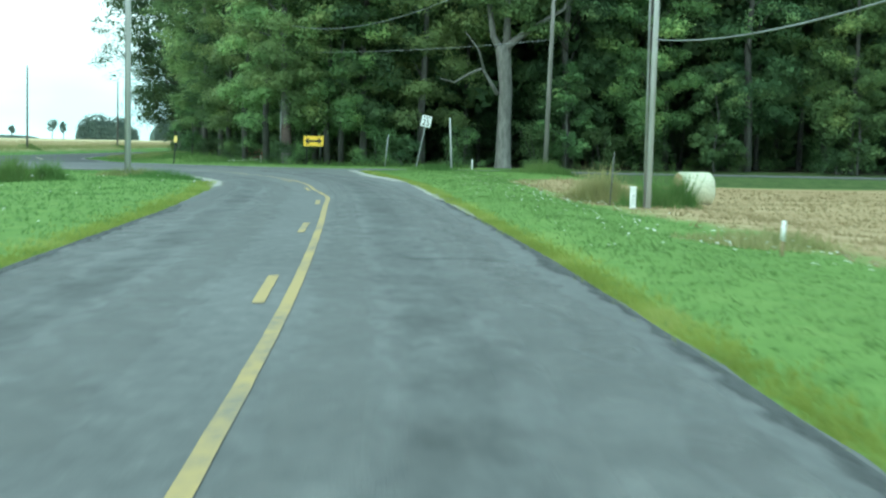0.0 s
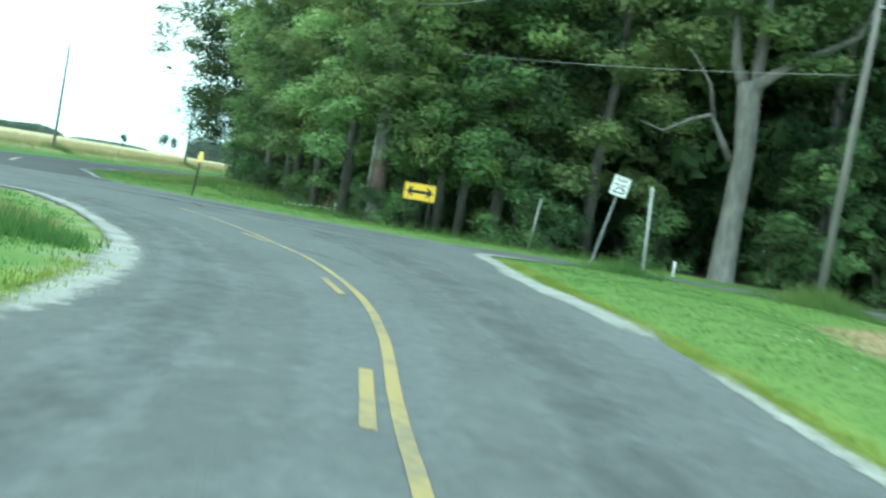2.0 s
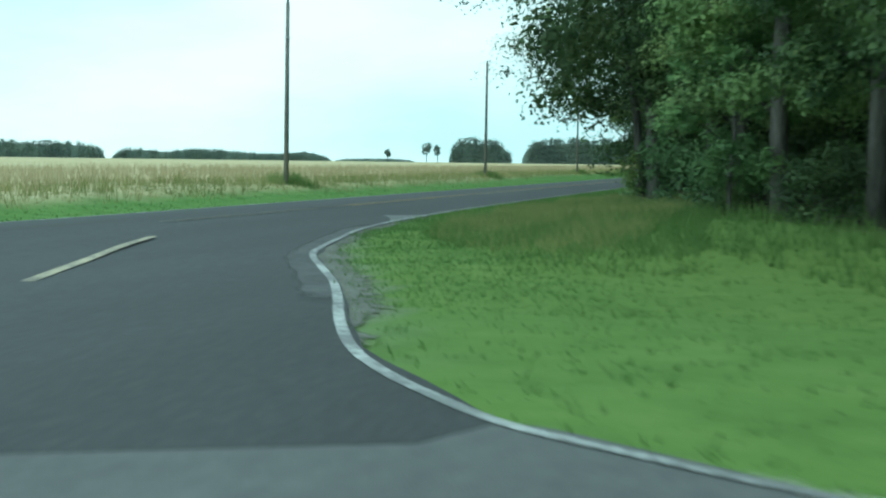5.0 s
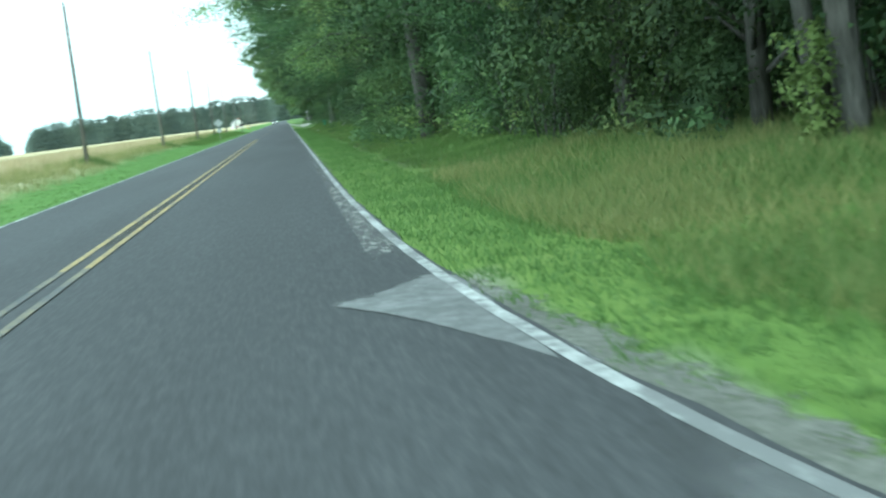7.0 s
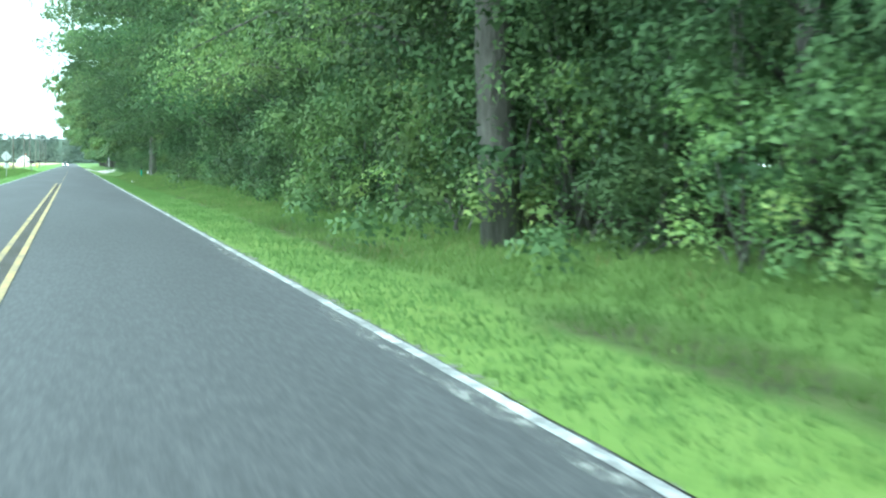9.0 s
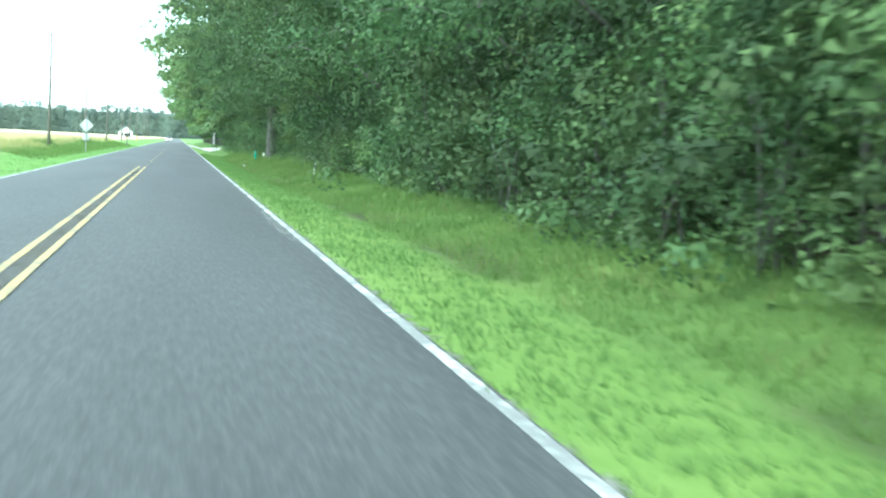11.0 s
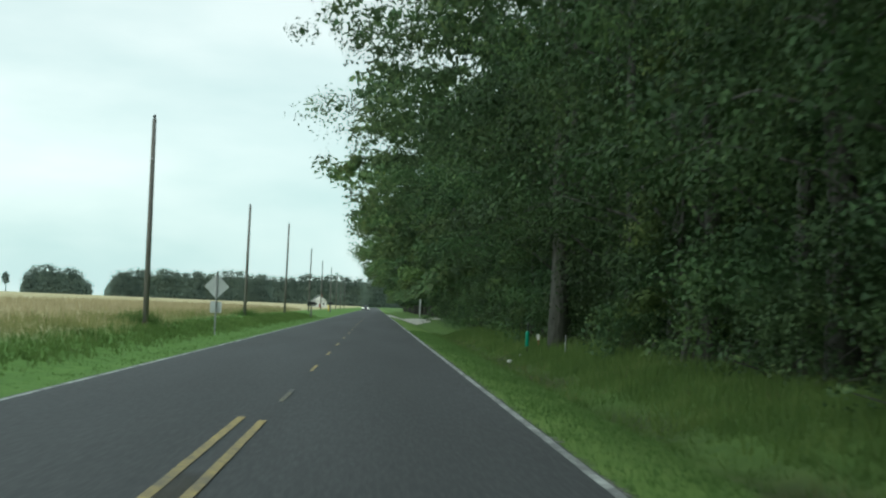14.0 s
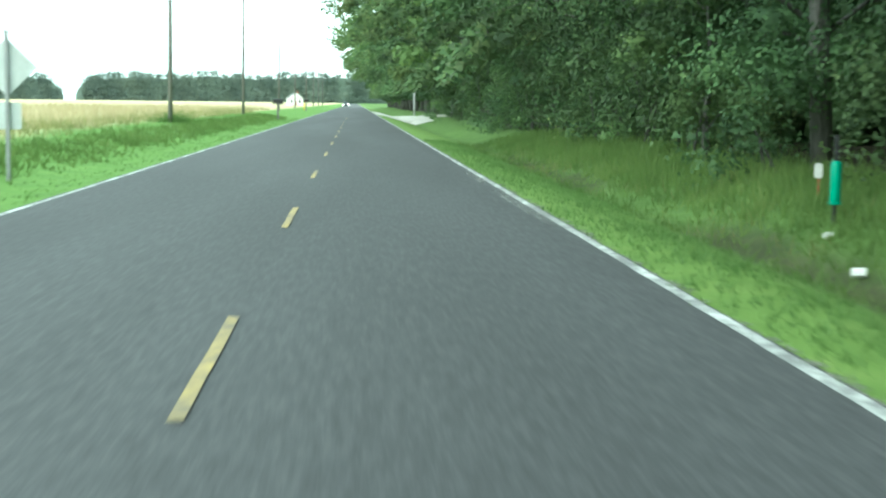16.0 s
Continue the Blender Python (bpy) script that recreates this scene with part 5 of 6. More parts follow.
# the twin-stemmed tree at the inside of the corner, overgrown at its foot
def twin_tree(x, y):
    g = np.random.default_rng(79)
    root = thing("twin_tree", pose(x, y, gz(x, y)), "dark twin-stemmed tree with a bright vine at its foot", "tree")
    part("trunk", tube([(0.15, 0, -0.3), (0.16, 0, 0.5), (0.1, 0, 2.2), (-0.1, 0.1, 4.6), (-0.3, 0.2, 9.0), (-0.2, 0.2, 14)], [0.26, 0.19, 0.165, 0.15, 0.1, 0.03], 12), M_BARK, root)
    part("trunk", tube([(-0.12, 0.05, -0.3), (-0.2, 0.06, 0.5), (-0.34, 0.1, 2.4), (-0.8, 0.1, 5.0), (-1.6, 0.2, 9.0), (-2.0, 0.2, 13)], [0.16, 0.12, 0.105, 0.09, 0.06, 0.02], 10), M_BARK, root)
    lines, c = crown_boughs(g, 36, 18, 3.0, 6.4, 1.4)
    for line in lines[::3]:
        part("limb", tube(line, [0.07, 0.05, 0.035, 0.01], 6), M_BARK, root)
    part("crown", leafy("crown", clumps(c, g.uniform(0.65, 1.25, len(c)), 125, 0.16, g, flat=0.8), M_LEAF2), None, root)
    n = 15
    c = np.stack([-0.36 + g.normal(0, 0.14, n), -0.3 + g.normal(0, 0.13, n), g.uniform(0.1, 1.25, n)], -1)
    part("vine", leafy("vine", clumps(c, g.uniform(0.15, 0.28, n), 60, 0.08, g, flat=1.1), M_VINE), None, root, "bright green vine climbing the stem")


twin_tree(8.45, -31.8)


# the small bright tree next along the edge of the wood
root = tree(58, 9.5, 1.7, 2.9, 0.6, 0.13, 20, 110, 0.11, M_LEAF_LIT, "small bright tree standing before the dark wood", sprays=8)
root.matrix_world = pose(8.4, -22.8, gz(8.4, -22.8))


# big trunks standing clear of the shrubs
def trunk_tree(x, y, r, seed):
    root = tree(seed, 18, 2.2 if seed in (56, 57) else 3.6, 5.0, 1.6, r, 24, 28, 0.29, M_LEAF_SHADE, "mature tree with a thick bare trunk at the verge", fine=(150, 0.1))
    root.matrix_world = pose(x, y, float(ground_z(np.array([x]), np.array([y]))[0]), 0, 0, seed * 17 % 50 - 25)


for x, y, r, seed in ((6.9, -2.4, 0.27, 53), (7.1, 93.2, 0.27, 54), (8.95, 71.6, 0.25, 55), (8.3, 54.3, 0.15, 56), (7.9, 61.5, 0.19, 57)):
    trunk_tree(x, y, r, seed)


# ---------------------------------------------------------------- distant woods across the fields
def domes(g, u, step):
    """Rounded crown tops along a line, each of its own width and height, between 0 and 1."""
    ends = np.cumsum(np.concatenate([[u[0] - 8], g.uniform(0.35, 2.0, int((u[-1] - u[0]) / step * 1.9) + 8) * step]))
    k = np.clip(np.searchsorted(ends, u) - 1, 0, len(ends) - 2)
    t = (u - ends[k]) / (ends[k + 1] - ends[k])
    return np.sqrt(np.clip(1 - (2 * t - 1) ** 2, 0, 1)) * g.uniform(0.3, 1.0, len(ends))[k]


def far_wood(name, az0, az1, dist, heights, seed, label):
    """A far belt of trees seen across the field: uneven leafy heads, row over row, before a closed bank of foliage."""
    g = np.random.default_rng(seed)
    width = abs(az1 - az0) * math.pi / 180 * dist
    n, m = max(10, int(width / 2.2)), 6
    u = np.linspace(0, width, n)
    v = np.linspace(0, 1, m)

    def top_at(q):
        base = np.interp(q / width, np.linspace(0, 1, len(heights)), heights)
        return base * (np.clip(np.minimum(q, width - q) / min(16.0, width / 4), 0.0, 1.0) ** 0.6 * 0.75 + 0.25)

    def placed(q, d, z):
        a = np.radians(az0 + (az1 - az0) * q / width)
        return np.stack([-np.sin(a) * d, np.cos(a) * d, z], -1)

    ridge = top_at(u) * (0.7 + 0.1 * domes(g, u, 40.0) + 0.08 * domes(g, u, 12.0))
    verts = np.concatenate([placed(u, dist + 6 + 9 * v[j] ** 2 - 2.0 * domes(g, u, 9.0), ridge * math.sin(v[j] * math.pi / 2)) for j in range(m)])
    idx = np.arange(n * m).reshape(m, n)
    faces = np.stack([idx[:-1, :-1], idx[:-1, 1:], idx[1:, 1:], idx[1:, :-1]], -1).reshape(-1, 4).tolist()
    k = max(12, int(width / 1.5))
    q = g.uniform(0.02, 0.98, k) * width
    tall = 0.76 + 0.2 * domes(g, np.sort(q), 26.0) + g.uniform(-0.07, 0.06, k)
    q = np.sort(q)
    rows = [placed(q + g.normal(0, 0.8, k), dist + g.uniform(-3, 3, k) + 5 * f, top_at(q) * tall * f) for f in (0.12, 0.34, 0.56, 0.78, 0.97)]
    size = max(heights) / 30
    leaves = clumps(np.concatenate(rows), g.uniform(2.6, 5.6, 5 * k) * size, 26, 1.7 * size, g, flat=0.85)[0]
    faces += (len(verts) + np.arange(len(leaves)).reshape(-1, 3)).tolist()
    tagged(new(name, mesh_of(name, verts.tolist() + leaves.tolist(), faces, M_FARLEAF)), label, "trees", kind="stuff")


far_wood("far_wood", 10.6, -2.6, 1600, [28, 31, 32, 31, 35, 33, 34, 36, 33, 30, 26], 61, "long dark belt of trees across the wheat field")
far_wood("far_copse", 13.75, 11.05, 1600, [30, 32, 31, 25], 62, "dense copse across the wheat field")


def far_tree(az, dist, height, wide, seed):
    """A single tree far out in the fields: a bare stem under a round, uneven head."""
    g = np.random.default_rng(seed)
    a = math.radians(az)
    root = thing("far_tree", pose(-math.sin(a) * dist, math.cos(a) * dist, 0.3), "lone round-headed tree standing far across the wheat", "tree")
    part("trunk", tube([(0, 0, -0.5), (0.1, 0, height * 0.4), (0, 0, height * 0.75)], [0.5, 0.4, 0.2], 8), M_BARK, root)
    q = g.normal(0, 1, (46, 3))
    q /= np.linalg.norm(q, axis=1)[:, None]
    c = q * g.uniform(0.3, 1.0, (46, 1)) * np.array([wide, wide, height * 0.3]) + np.array([0, 0, height * 0.66])
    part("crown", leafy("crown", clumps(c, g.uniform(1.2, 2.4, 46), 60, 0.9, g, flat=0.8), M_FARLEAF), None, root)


for az, height, wide, seed in ((14.72, 24, 6.5, 81), (14.25, 22, 4.0, 82), (16.4, 16, 4.5, 83)):
    far_tree(az, 1560, height, wide, seed)
far_wood("far_hedge", 28.0, 18.8, 1600, [12, 14, 11, 15, 14, 11, 10, 13, 8], 64, "low line of distant trees along the horizon")
far_wood("far_thicket", 34.0, 28.3, 1600, [25, 23, 20, 21, 16], 65, "distant wood at the edge of the field")
far_wood("far_hedge_low", 18.6, 15.2, 1800, [4, 5, 6, 4], 66, "very low distant hedge on the horizon")


# ---------------------------------------------------------------- poles and cables
def utility_pole(x, y, top, r, mat, label, lean=(0.0, 0.0), conduit=False):
    z = gz(x, y)
    root = thing("utility_pole", pose(x, y, z), label, "utility pole", "roadside utility poles")
    h = top - z
    part("shaft", tube([(0, 0, -0.4), (lean[0] * 0.5, lean[1] * 0.5, h * 0.5), (lean[0], lean[1], h)], [r, r * 0.86, r * 0.68], 12), mat, root)
    part("insulator", tube([(lean[0], lean[1], h), (lean[0], lean[1], h + 0.1), (lean[0], lean[1], h + 0.16)], [0.03, 0.06, 0.03], 8), M_DARKSTEEL, root, "dark pin insulator on the pole top")
    part("bracket", box(lean[0] - 0.05, lean[1] - 0.16, h * 0.8, lean[0] + 0.05, lean[1] + 0.16, h * 0.8 + 0.08, 0.01), M_STEEL, root)
    if conduit:
        part("conduit", tube([(-r * 1.05, -r * 0.3, 0.0), (-r * 1.0, -r * 0.3, h * 0.55), (lean[0] - r * 0.85, -r * 0.3, h * 0.96)], 0.03, 7), M_STEEL, root, "thin grey conduit up the side")
    return root


for x, y, top in ((-6.95, -18.2, 7.4), (-7.0, 19.4, 7.75), (-7.1, 61.7, 7.65), (-6.77, 98.4, 7.55), (-7.16, 139.4, 7.4), (-7.1, 178.0, 8.5), (-7.3, 228.0, 8.3), (-7.8, 279.6, 8.4), (-7.6, 320.0, 8.4), (-7.6, 360.0, 8.4), (-7.6, 400.0, 8.4), (-7.6, 440.0, 8.4)):
    utility_pole(x, y, top, 0.105, M_POLE, "weathered brown utility pole at the edge of the wheat field", lean=(0.05 * math.sin(y), 0.0))
utility_pole(32.5, -105.8, 10.5, 0.082, M_POLE_PALE, "tall pale grey utility pole in the grass verge", lean=(0.18, 0.0), conduit=True)
utility_pole(33.25, -71.3, 10.6, 0.125, M_POLE, "grey wooden utility pole in front of the wood", lean=(0.3, 0.0))
utility_pole(16.65, -91.4, 10.4, 0.095, M_POLE_PALE, "pale grey utility pole on the grass island", conduit=True)
utility_pole(32.6, -150.0, 10.0, 0.145, M_POLE_PALE, "pale utility pole further down the verge")


def cable(a, b, sag, mat, label, r=0.012):
    a, b = Vector(a), Vector(b)
    pts = [a.lerp(b, t) - Vector((0, 0, 4 * sag * t * (1 - t))) for t in np.linspace(0, 1, 25)]
    bm = tube(pts, r, 6)
    me = bpy.data.meshes.new("overhead_cable")
    bm.to_mesh(me)
    bm.free()
    me.materials.append(mat)
    return tagged(new("overhead_cable", me), label, "cable")


cable((33.3, -71.3, 6.6), (19.2, -60.9, 6.4), 0.2, M_WIREPALE, "thin cable slung from the pole into the trees", 0.01)
cable((32.7, -105.8, 7.9), (19.2, -60.9, 8.0), 1.5, M_WIREPALE, "sagging cable crossing in front of the trees", 0.011)
cable((32.6, -105.8, 4.0), (32.6, -150.0, 5.2), 1.3, M_WIREPALE, "low communication cable running along the verge", 0.016)
cable((32.7, -105.8, 9.6), (33.4, -71.3, 9.8), 0.4, M_WIRE, "dark power cable between verge poles", 0.01)


# ---------------------------------------------------------------- signs
def bars(root_part, name, rects, mat, y):
    for x0, z0, x1, z1 in rects:
        part(name, box(x0, y, z0, x1, y + 0.003, z1), mat, root_part)


def arrow_sign():
    root = thing("arrow_sign", pose(21.06, -61.85, gz(21, -61.8), 0, 0, -18), "yellow warning sign with a black two-headed arrow", "road sign")
    for x in (-0.42, 0.42):
        part("post", tube([(x, 0.03, -0.3), (x, 0.03, 1.75)], 0.035, 8), M_DARKSTEEL, root)
    zc = 1.36
    pl = part("panel", plate([(x, z + zc) for x, z in rounded(1.22, 0.61, 0.04)], 0.006), M_SIGNYEL, root, "yellow reflective panel")
    a = [(-0.52, 0), (-0.30, 0.17), (-0.24, 0.17), (-0.31, 0.055), (0.31, 0.055), (0.24, 0.17), (0.30, 0.17), (0.52, 0), (0.30, -0.17), (0.24, -0.17), (0.31, -0.055), (-0.31, -0.055), (-0.24, -0.17), (-0.30, -0.17)]
    part("arrow", plate([(x, z + zc) for x, z in a], 0.002, y=-0.004), M_SIGNBLK, pl, "black double-headed arrow")
    bars(pl, "border", [(-0.595, zc + 0.277, 0.595, zc + 0.29), (-0.595, zc - 0.29, 0.595, zc - 0.277)], M_SIGNBLK, -0.004)
    bars(pl, "border", [(-0.595, zc - 0.277, -0.582, zc + 0.277), (0.582, zc - 0.277, 0.595, zc + 0.277)], M_SIGNBLK, -0.004)


arrow_sign()


def text_mesh(body, size, depth=0.002):
    cu = bpy.data.curves.new("legend", "FONT")
    cu.body, cu.size, cu.extrude, cu.align_x, cu.align_y = body, size, depth, "CENTER", "CENTER"
    ob = bpy.data.objects.new("legend", cu)
    me = bpy.data.meshes.new_from_object(ob)
    bpy.data.objects.remove(ob)
    bpy.data.curves.remove(cu)
    return me


def speed_sign():
    m = pose(26.8, -70.8, gz(26.8, -70.8), 0, 11.5, 6)
    root = thing("speed_sign", m, "white 25 speed sign on a leaning steel post", "road sign")
    part("post", box(-0.022, 0.004, -0.4, 0.022, 0.04, 2.82, 0.006), M_STEEL, root, "leaning galvanised post")
    zc = 2.56
    pl = part("panel", plate([(x, z + zc) for x, z in rounded(0.5, 0.58, 0.04)], 0.004), M_SIGNWHT, root, "white reflective panel")
    bars(pl, "legend_bar", [(-0.18, zc + 0.19, 0.18, zc + 0.21), (-0.14, zc + 0.14, 0.14, zc + 0.158)], M_SIGNBLK, -0.004)
    me = text_mesh("25", 0.4)
    me.materials.append(M_SIGNBLK)
    ob = part("numeral", me, None, pl, "black numerals")
    ob.matrix_local = pose(0, -0.004, zc - 0.09, 90, 0, 0)
    bars(pl, "border", [(-0.225, zc + 0.262, 0.225, zc + 0.27), (-0.225, zc - 0.27, 0.225, zc - 0.262)], M_SIGNBLK, -0.004)


speed_sign()


def diamond_sign():
    root = thing("diamond_sign", pose(-4.6, 100.7, gz(-4.6, 100.7), 0, 0, 4), "diamond road sign seen from its bare metal back", "road sign")
    part("post", box(-0.03, -0.05, -0.4, 0.03, 0.0, 2.35, 0.006), M_STEEL, root, "dark steel post")
    zc = 1.78
    s = 0.46
    part("panel", plate([(0, zc - s), (s, zc), (0, zc + s), (-s, zc)], 0.005, y=0.004), M_SIGNBACK, root)
    part("plaque", plate([(x, z + 1.02) for x, z in rounded(0.42, 0.42, 0.04)], 0.005, y=0.004), M_SIGNBACK, root, "small square plaque")


diamond_sign()


def object_marker():
    root = thing("object_marker", pose(13.55, -63.9, gz(13.5, -63.9), 0, 6, -25), "yellow object marker on a dark post at the corner", "road marker")
    part("post", box(-0.035, 0.0, -0.3, 0.035, 0.03, 1.3, 0.005), M_DARKSTEEL, root, "dark post")
    o = [(-0.13, -0.18), (0.1, -0.18), (0.1, -0.08), (0.15, -0.06), (0.15, 0.06), (0.1, 0.08), (0.1, 0.2), (-0.13, 0.2), (-0.13, 0.06), (-0.16, 0.04), (-0.16, -0.06), (-0.13, -0.08)]
    part("panel", plate([(x * 0.78, z * 0.95 + 1.35) for x, z in o], 0.005, y=-0.006), M_MARKERYEL, root, "bent yellow panel")


object_marker()


# ---------------------------------------------------------------- small verge things
def stake(x, y, h, r, mat, label, name="marker_stake", lean=0.0, cap=None, cap_h=0.0, cap_label=""):
    root = thing(name, pose(x, y, gz(x, y)), label, "post")
    part("shaft", tube([(0, 0, -0.2), (lean, 0, h)], [r, r * 0.95], 8), mat, root)
    if cap:
        part("top", tube([(lean * (1 - cap_h / h), 0, h - cap_h), (lean, 0, h + 0.004)], r * 1.12, 8), cap, root, cap_label)
    return root


stake(25.1, -62.9, 1.8, 0.03, M_STEEL, "thin grey post by the trees", lean=0.2)
stake(28.75, -66.8, 2.9, 0.045, M_POLE_PALE, "bare grey wooden post beside the speed sign", lean=-0.15)
stake(6.75, 61.0, 0.5, 0.028, M_PLASTIC, "thin white marker stake in the tall grass", lean=0.03)
stake(6.7, 88.3, 0.6, 0.013, M_STEEL, "thin grey stake in the tall grass")
stake(31.8, -121.0, 0.5, 0.029, M_STRAWEND, "short post with a white top and bare brown foot", lean=0.02, cap=M_PLASTIC, cap_h=0.28, cap_label="white top")
stake(31.8, -104.0, 1.4, 0.018, M_POLE, "thin wooden stake among the weeds", lean=0.1)
stake(17.6, -57.2, 0.45, 0.03, M_POLE_PALE, "short pale stake among the weeds")
stake(29.9, -65.0, 0.5, 0.04, M_PLASTIC, "short white stake near the great tree")
stake(6.6, 215.0, 2.3, 0.09, M_POLE_PALE, "pale wooden post beside the gravel drive")


def green_marker():
    root = thing("cable_marker", pose(6.2, 93.7, gz(6.2, 93.7)), "green tubular cable marker on a dark stake", "marker post")
    part("stake", box(0.0, 0.06, -0.2, 0.045, 0.09, 1.02, 0.004), M_DARKSTEEL, root, "dark stake")
    bm = tube([(0, 0, 0.26), (0, 0, 0.28), (0, 0, 0.68), (0, 0, 0.72), (0, 0, 0.73)], [0.055, 0.062, 0.062, 0.055, 0.02], 12)
    part("sleeve", bm, M_GREEN, root, "green plastic sleeve")
    part("collar", tube([(0, 0, 0.24), (0, 0, 0.27)], 0.07, 12), M_GREEN, root)


green_marker()


def plate_marker():
    root = thing("plate_marker", pose(6.85, 96.2, gz(6.85, 96.2)), "small white plate on a rusty stake", "marker post")
    part("stake", tube([(0, 0.02, -0.2), (0.02, 0.02, 0.3)], 0.015, 6), M_RED, root, "rusty stake")
    part("plate", plate([(x, z + 0.36) for x, z in rounded(0.11, 0.2, 0.04)], 0.006), M_PLASTIC, root, "white rounded plate")


plate_marker()


def pedestal():
    root = thing("cable_pedestal", pose(32.1, -106.0, gz(32.1, -106.0)), "pale cable pedestal standing by the pole", "utility box")
    part("body", box(-0.07, -0.065, -0.1, 0.07, 0.065, 0.5, 0.02), M_PLASTIC, root)
    part("lid", box(-0.08, -0.075, 0.5, 0.08, 0.075, 0.55, 0.02), M_PLASTIC, root, "domed cap")
    part("lock", box(-0.02, -0.075, 0.3, 0.02, -0.063, 0.34), M_STEEL, root)


pedestal()


def litter(x, y, s):
    root = thing("crumpled_carton", pose(x, y, gz(x, y) + 0.03, 8, 5, 30 * x), "crumpled white carton lying in the ditch grass", "litter")
    bm = box(-s / 2, -s * 0.35, 0, s / 2, s * 0.35, s * 0.55, 0.01)
    for v in bm.verts:
        v.co += Vector((math.sin(v.co.z * 60), math.cos(v.co.x * 70), math.sin(v.co.y * 50))) * s * 0.06
    part("body", bm, M_PLASTIC, root)
    part("flap", box(-s / 2, -s * 0.35, s * 0.56, s * 0.1, s * 0.3, s * 0.59), M_PLASTIC, root)


litter(5.35, 90.6, 0.13)
litter(5.9, 93.0, 0.1)


def hay_bale():
    root = thing("hay_bale", pose(37.1, -89.0, gz(37.1, -89.0) - 0.04, 0, 0, 12), "pale net-wrapped round hay bale on the cut field", "hay bale")
    bm = bmesh.new()
    n, r, half = 36, 0.62, 0.62
    rings = []
    for x, rr in ((-half, r * 0.94), (-half * 0.93, r), (-half * 0.5, r * 1.01), (0, r * 0.995), (half * 0.5, r * 1.01), (half * 0.93, r), (half, r * 0.94)):
        ring = []
        for k in range(n):
            a = 2 * math.pi * k / n
            q = rr * (1 + 0.012 * math.sin(5 * a + x * 3))
            z = q * math.sin(a) + r
            ring.append(bm.verts.new((x, q * math.cos(a), max(z, 0.03))))
        rings.append(ring)
    for a, b in zip(rings, rings[1:]):
        for k in range(n):
            bm.faces.new((a[k], a[(k + 1) % n], b[(k + 1) % n], b[k])).smooth = True
    part("wrap", bm, M_BALE, root, "pale net wrap")
    for x in (-half, half):
        bm = bmesh.new()
        bm.faces.new([bm.verts.new((x, r * 0.93 * math.cos(2 * math.pi * k / n), max(0.04, r + r * 0.93 * math.sin(2 * math.pi * k / n)))) for k in range(n)])
        part("end_face", bm, M_STRAWEND, root, "rolled hay end")


hay_bale()


def mailbox(x, y, label):
    root = thing("mailbox", pose(x, y, gz(x, y)), label, "mailbox", "roadside mailboxes")
    part("post", box(-0.05, -0.05, -0.3, 0.05, 0.05, 0.95, 0.008), M_POLE, root)
    bm = bmesh.new()
    o = [(-0.1, 0.95), (0.1, 0.95), (0.1, 1.1)] + [(0.1 * math.cos(a), 1.1 + 0.1 * math.sin(a)) for a in np.linspace(0.2, math.pi - 0.2, 8)] + [(-0.1, 1.1)]
    body = part("body", plate(o, 0.5, y=-0.25), M_DARKSTEEL, root, "black arched box")
    body.matrix_local = pose(0, 0, 0, 0, 0, -90)
    part("arm", box(-0.3, -0.03, 0.88, 0.3, 0.03, 0.94), M_POLE, root)
    part("flag", box(0.05, 0.11, 1.0, 0.09, 0.12, 1.2), M_RED, root)
    root.scale = (1.4, 1.4, 1.25)


mailbox(-4.7, 179.0, "black arched mailbox on a wooden post")
mailbox(-5.6, 262.0, "dark mailbox on a post further along the road")
stake(-6.2, 272.0, 0.9, 0.08, M_SIGNYEL, "yellow tubular box on a short post", name="paper_box")


def farmhouse():
    root = thing("farmhouse", pose(-13.0, 400, 0.4, 0, 0, 8), "small white farmhouse beside the far road", "house")
    root.scale = (0.42, 0.42, 0.5)
    part("wall", box(-4.0, -5, 0, 4.0, 5, 3.4, 0.02), M_SIDING, root)
    bm = bmesh.new()
    a = [bm.verts.new((x, -5.4, z)) for x, z in ((-4.5, 3.25), (4.5, 3.25), (0, 6.0))]
    b = [bm.verts.new((x, 5.4, z)) for x, z in ((-4.5, 3.25), (4.5, 3.25), (0, 6.0))]
    bm.faces.new(a)
    bm.faces.new(b[::-1])
    for i in range(3):
        j = (i + 1) % 3
        bm.faces.new((a[i], b[i], b[j], a[j]))
    roof = part("roof", bm, M_ROOF, root, "grey shingle roof")
    part("gable", plate([(-4.1, 3.36), (4.1, 3.36), (0, 5.85)], 0.02, y=-5.45), M_SIDING, root)
    part("chimney", box(1.2, 0.5, 4.6, 1.8, 1.1, 6.7), M_RED, roof)
    for x in (-2.2, 2.2):
        w = part("window", box(x - 0.55, -5.06, 1.1, x + 0.55, -4.99, 2.5), M_SIGNWHT, root)
        part("pane", box(x - 0.46, -5.08, 1.2, x + 0.46, -5.065, 2.4), M_GLASS, w)
    d = part("door", box(-0.5, -5.06, 0, 0.5, -4.99, 2.1), M_RED, root)
    part("knob", box(0.35, -5.1, 1.0, 0.41, -5.06, 1.06), M_STEEL, d)


farmhouse()


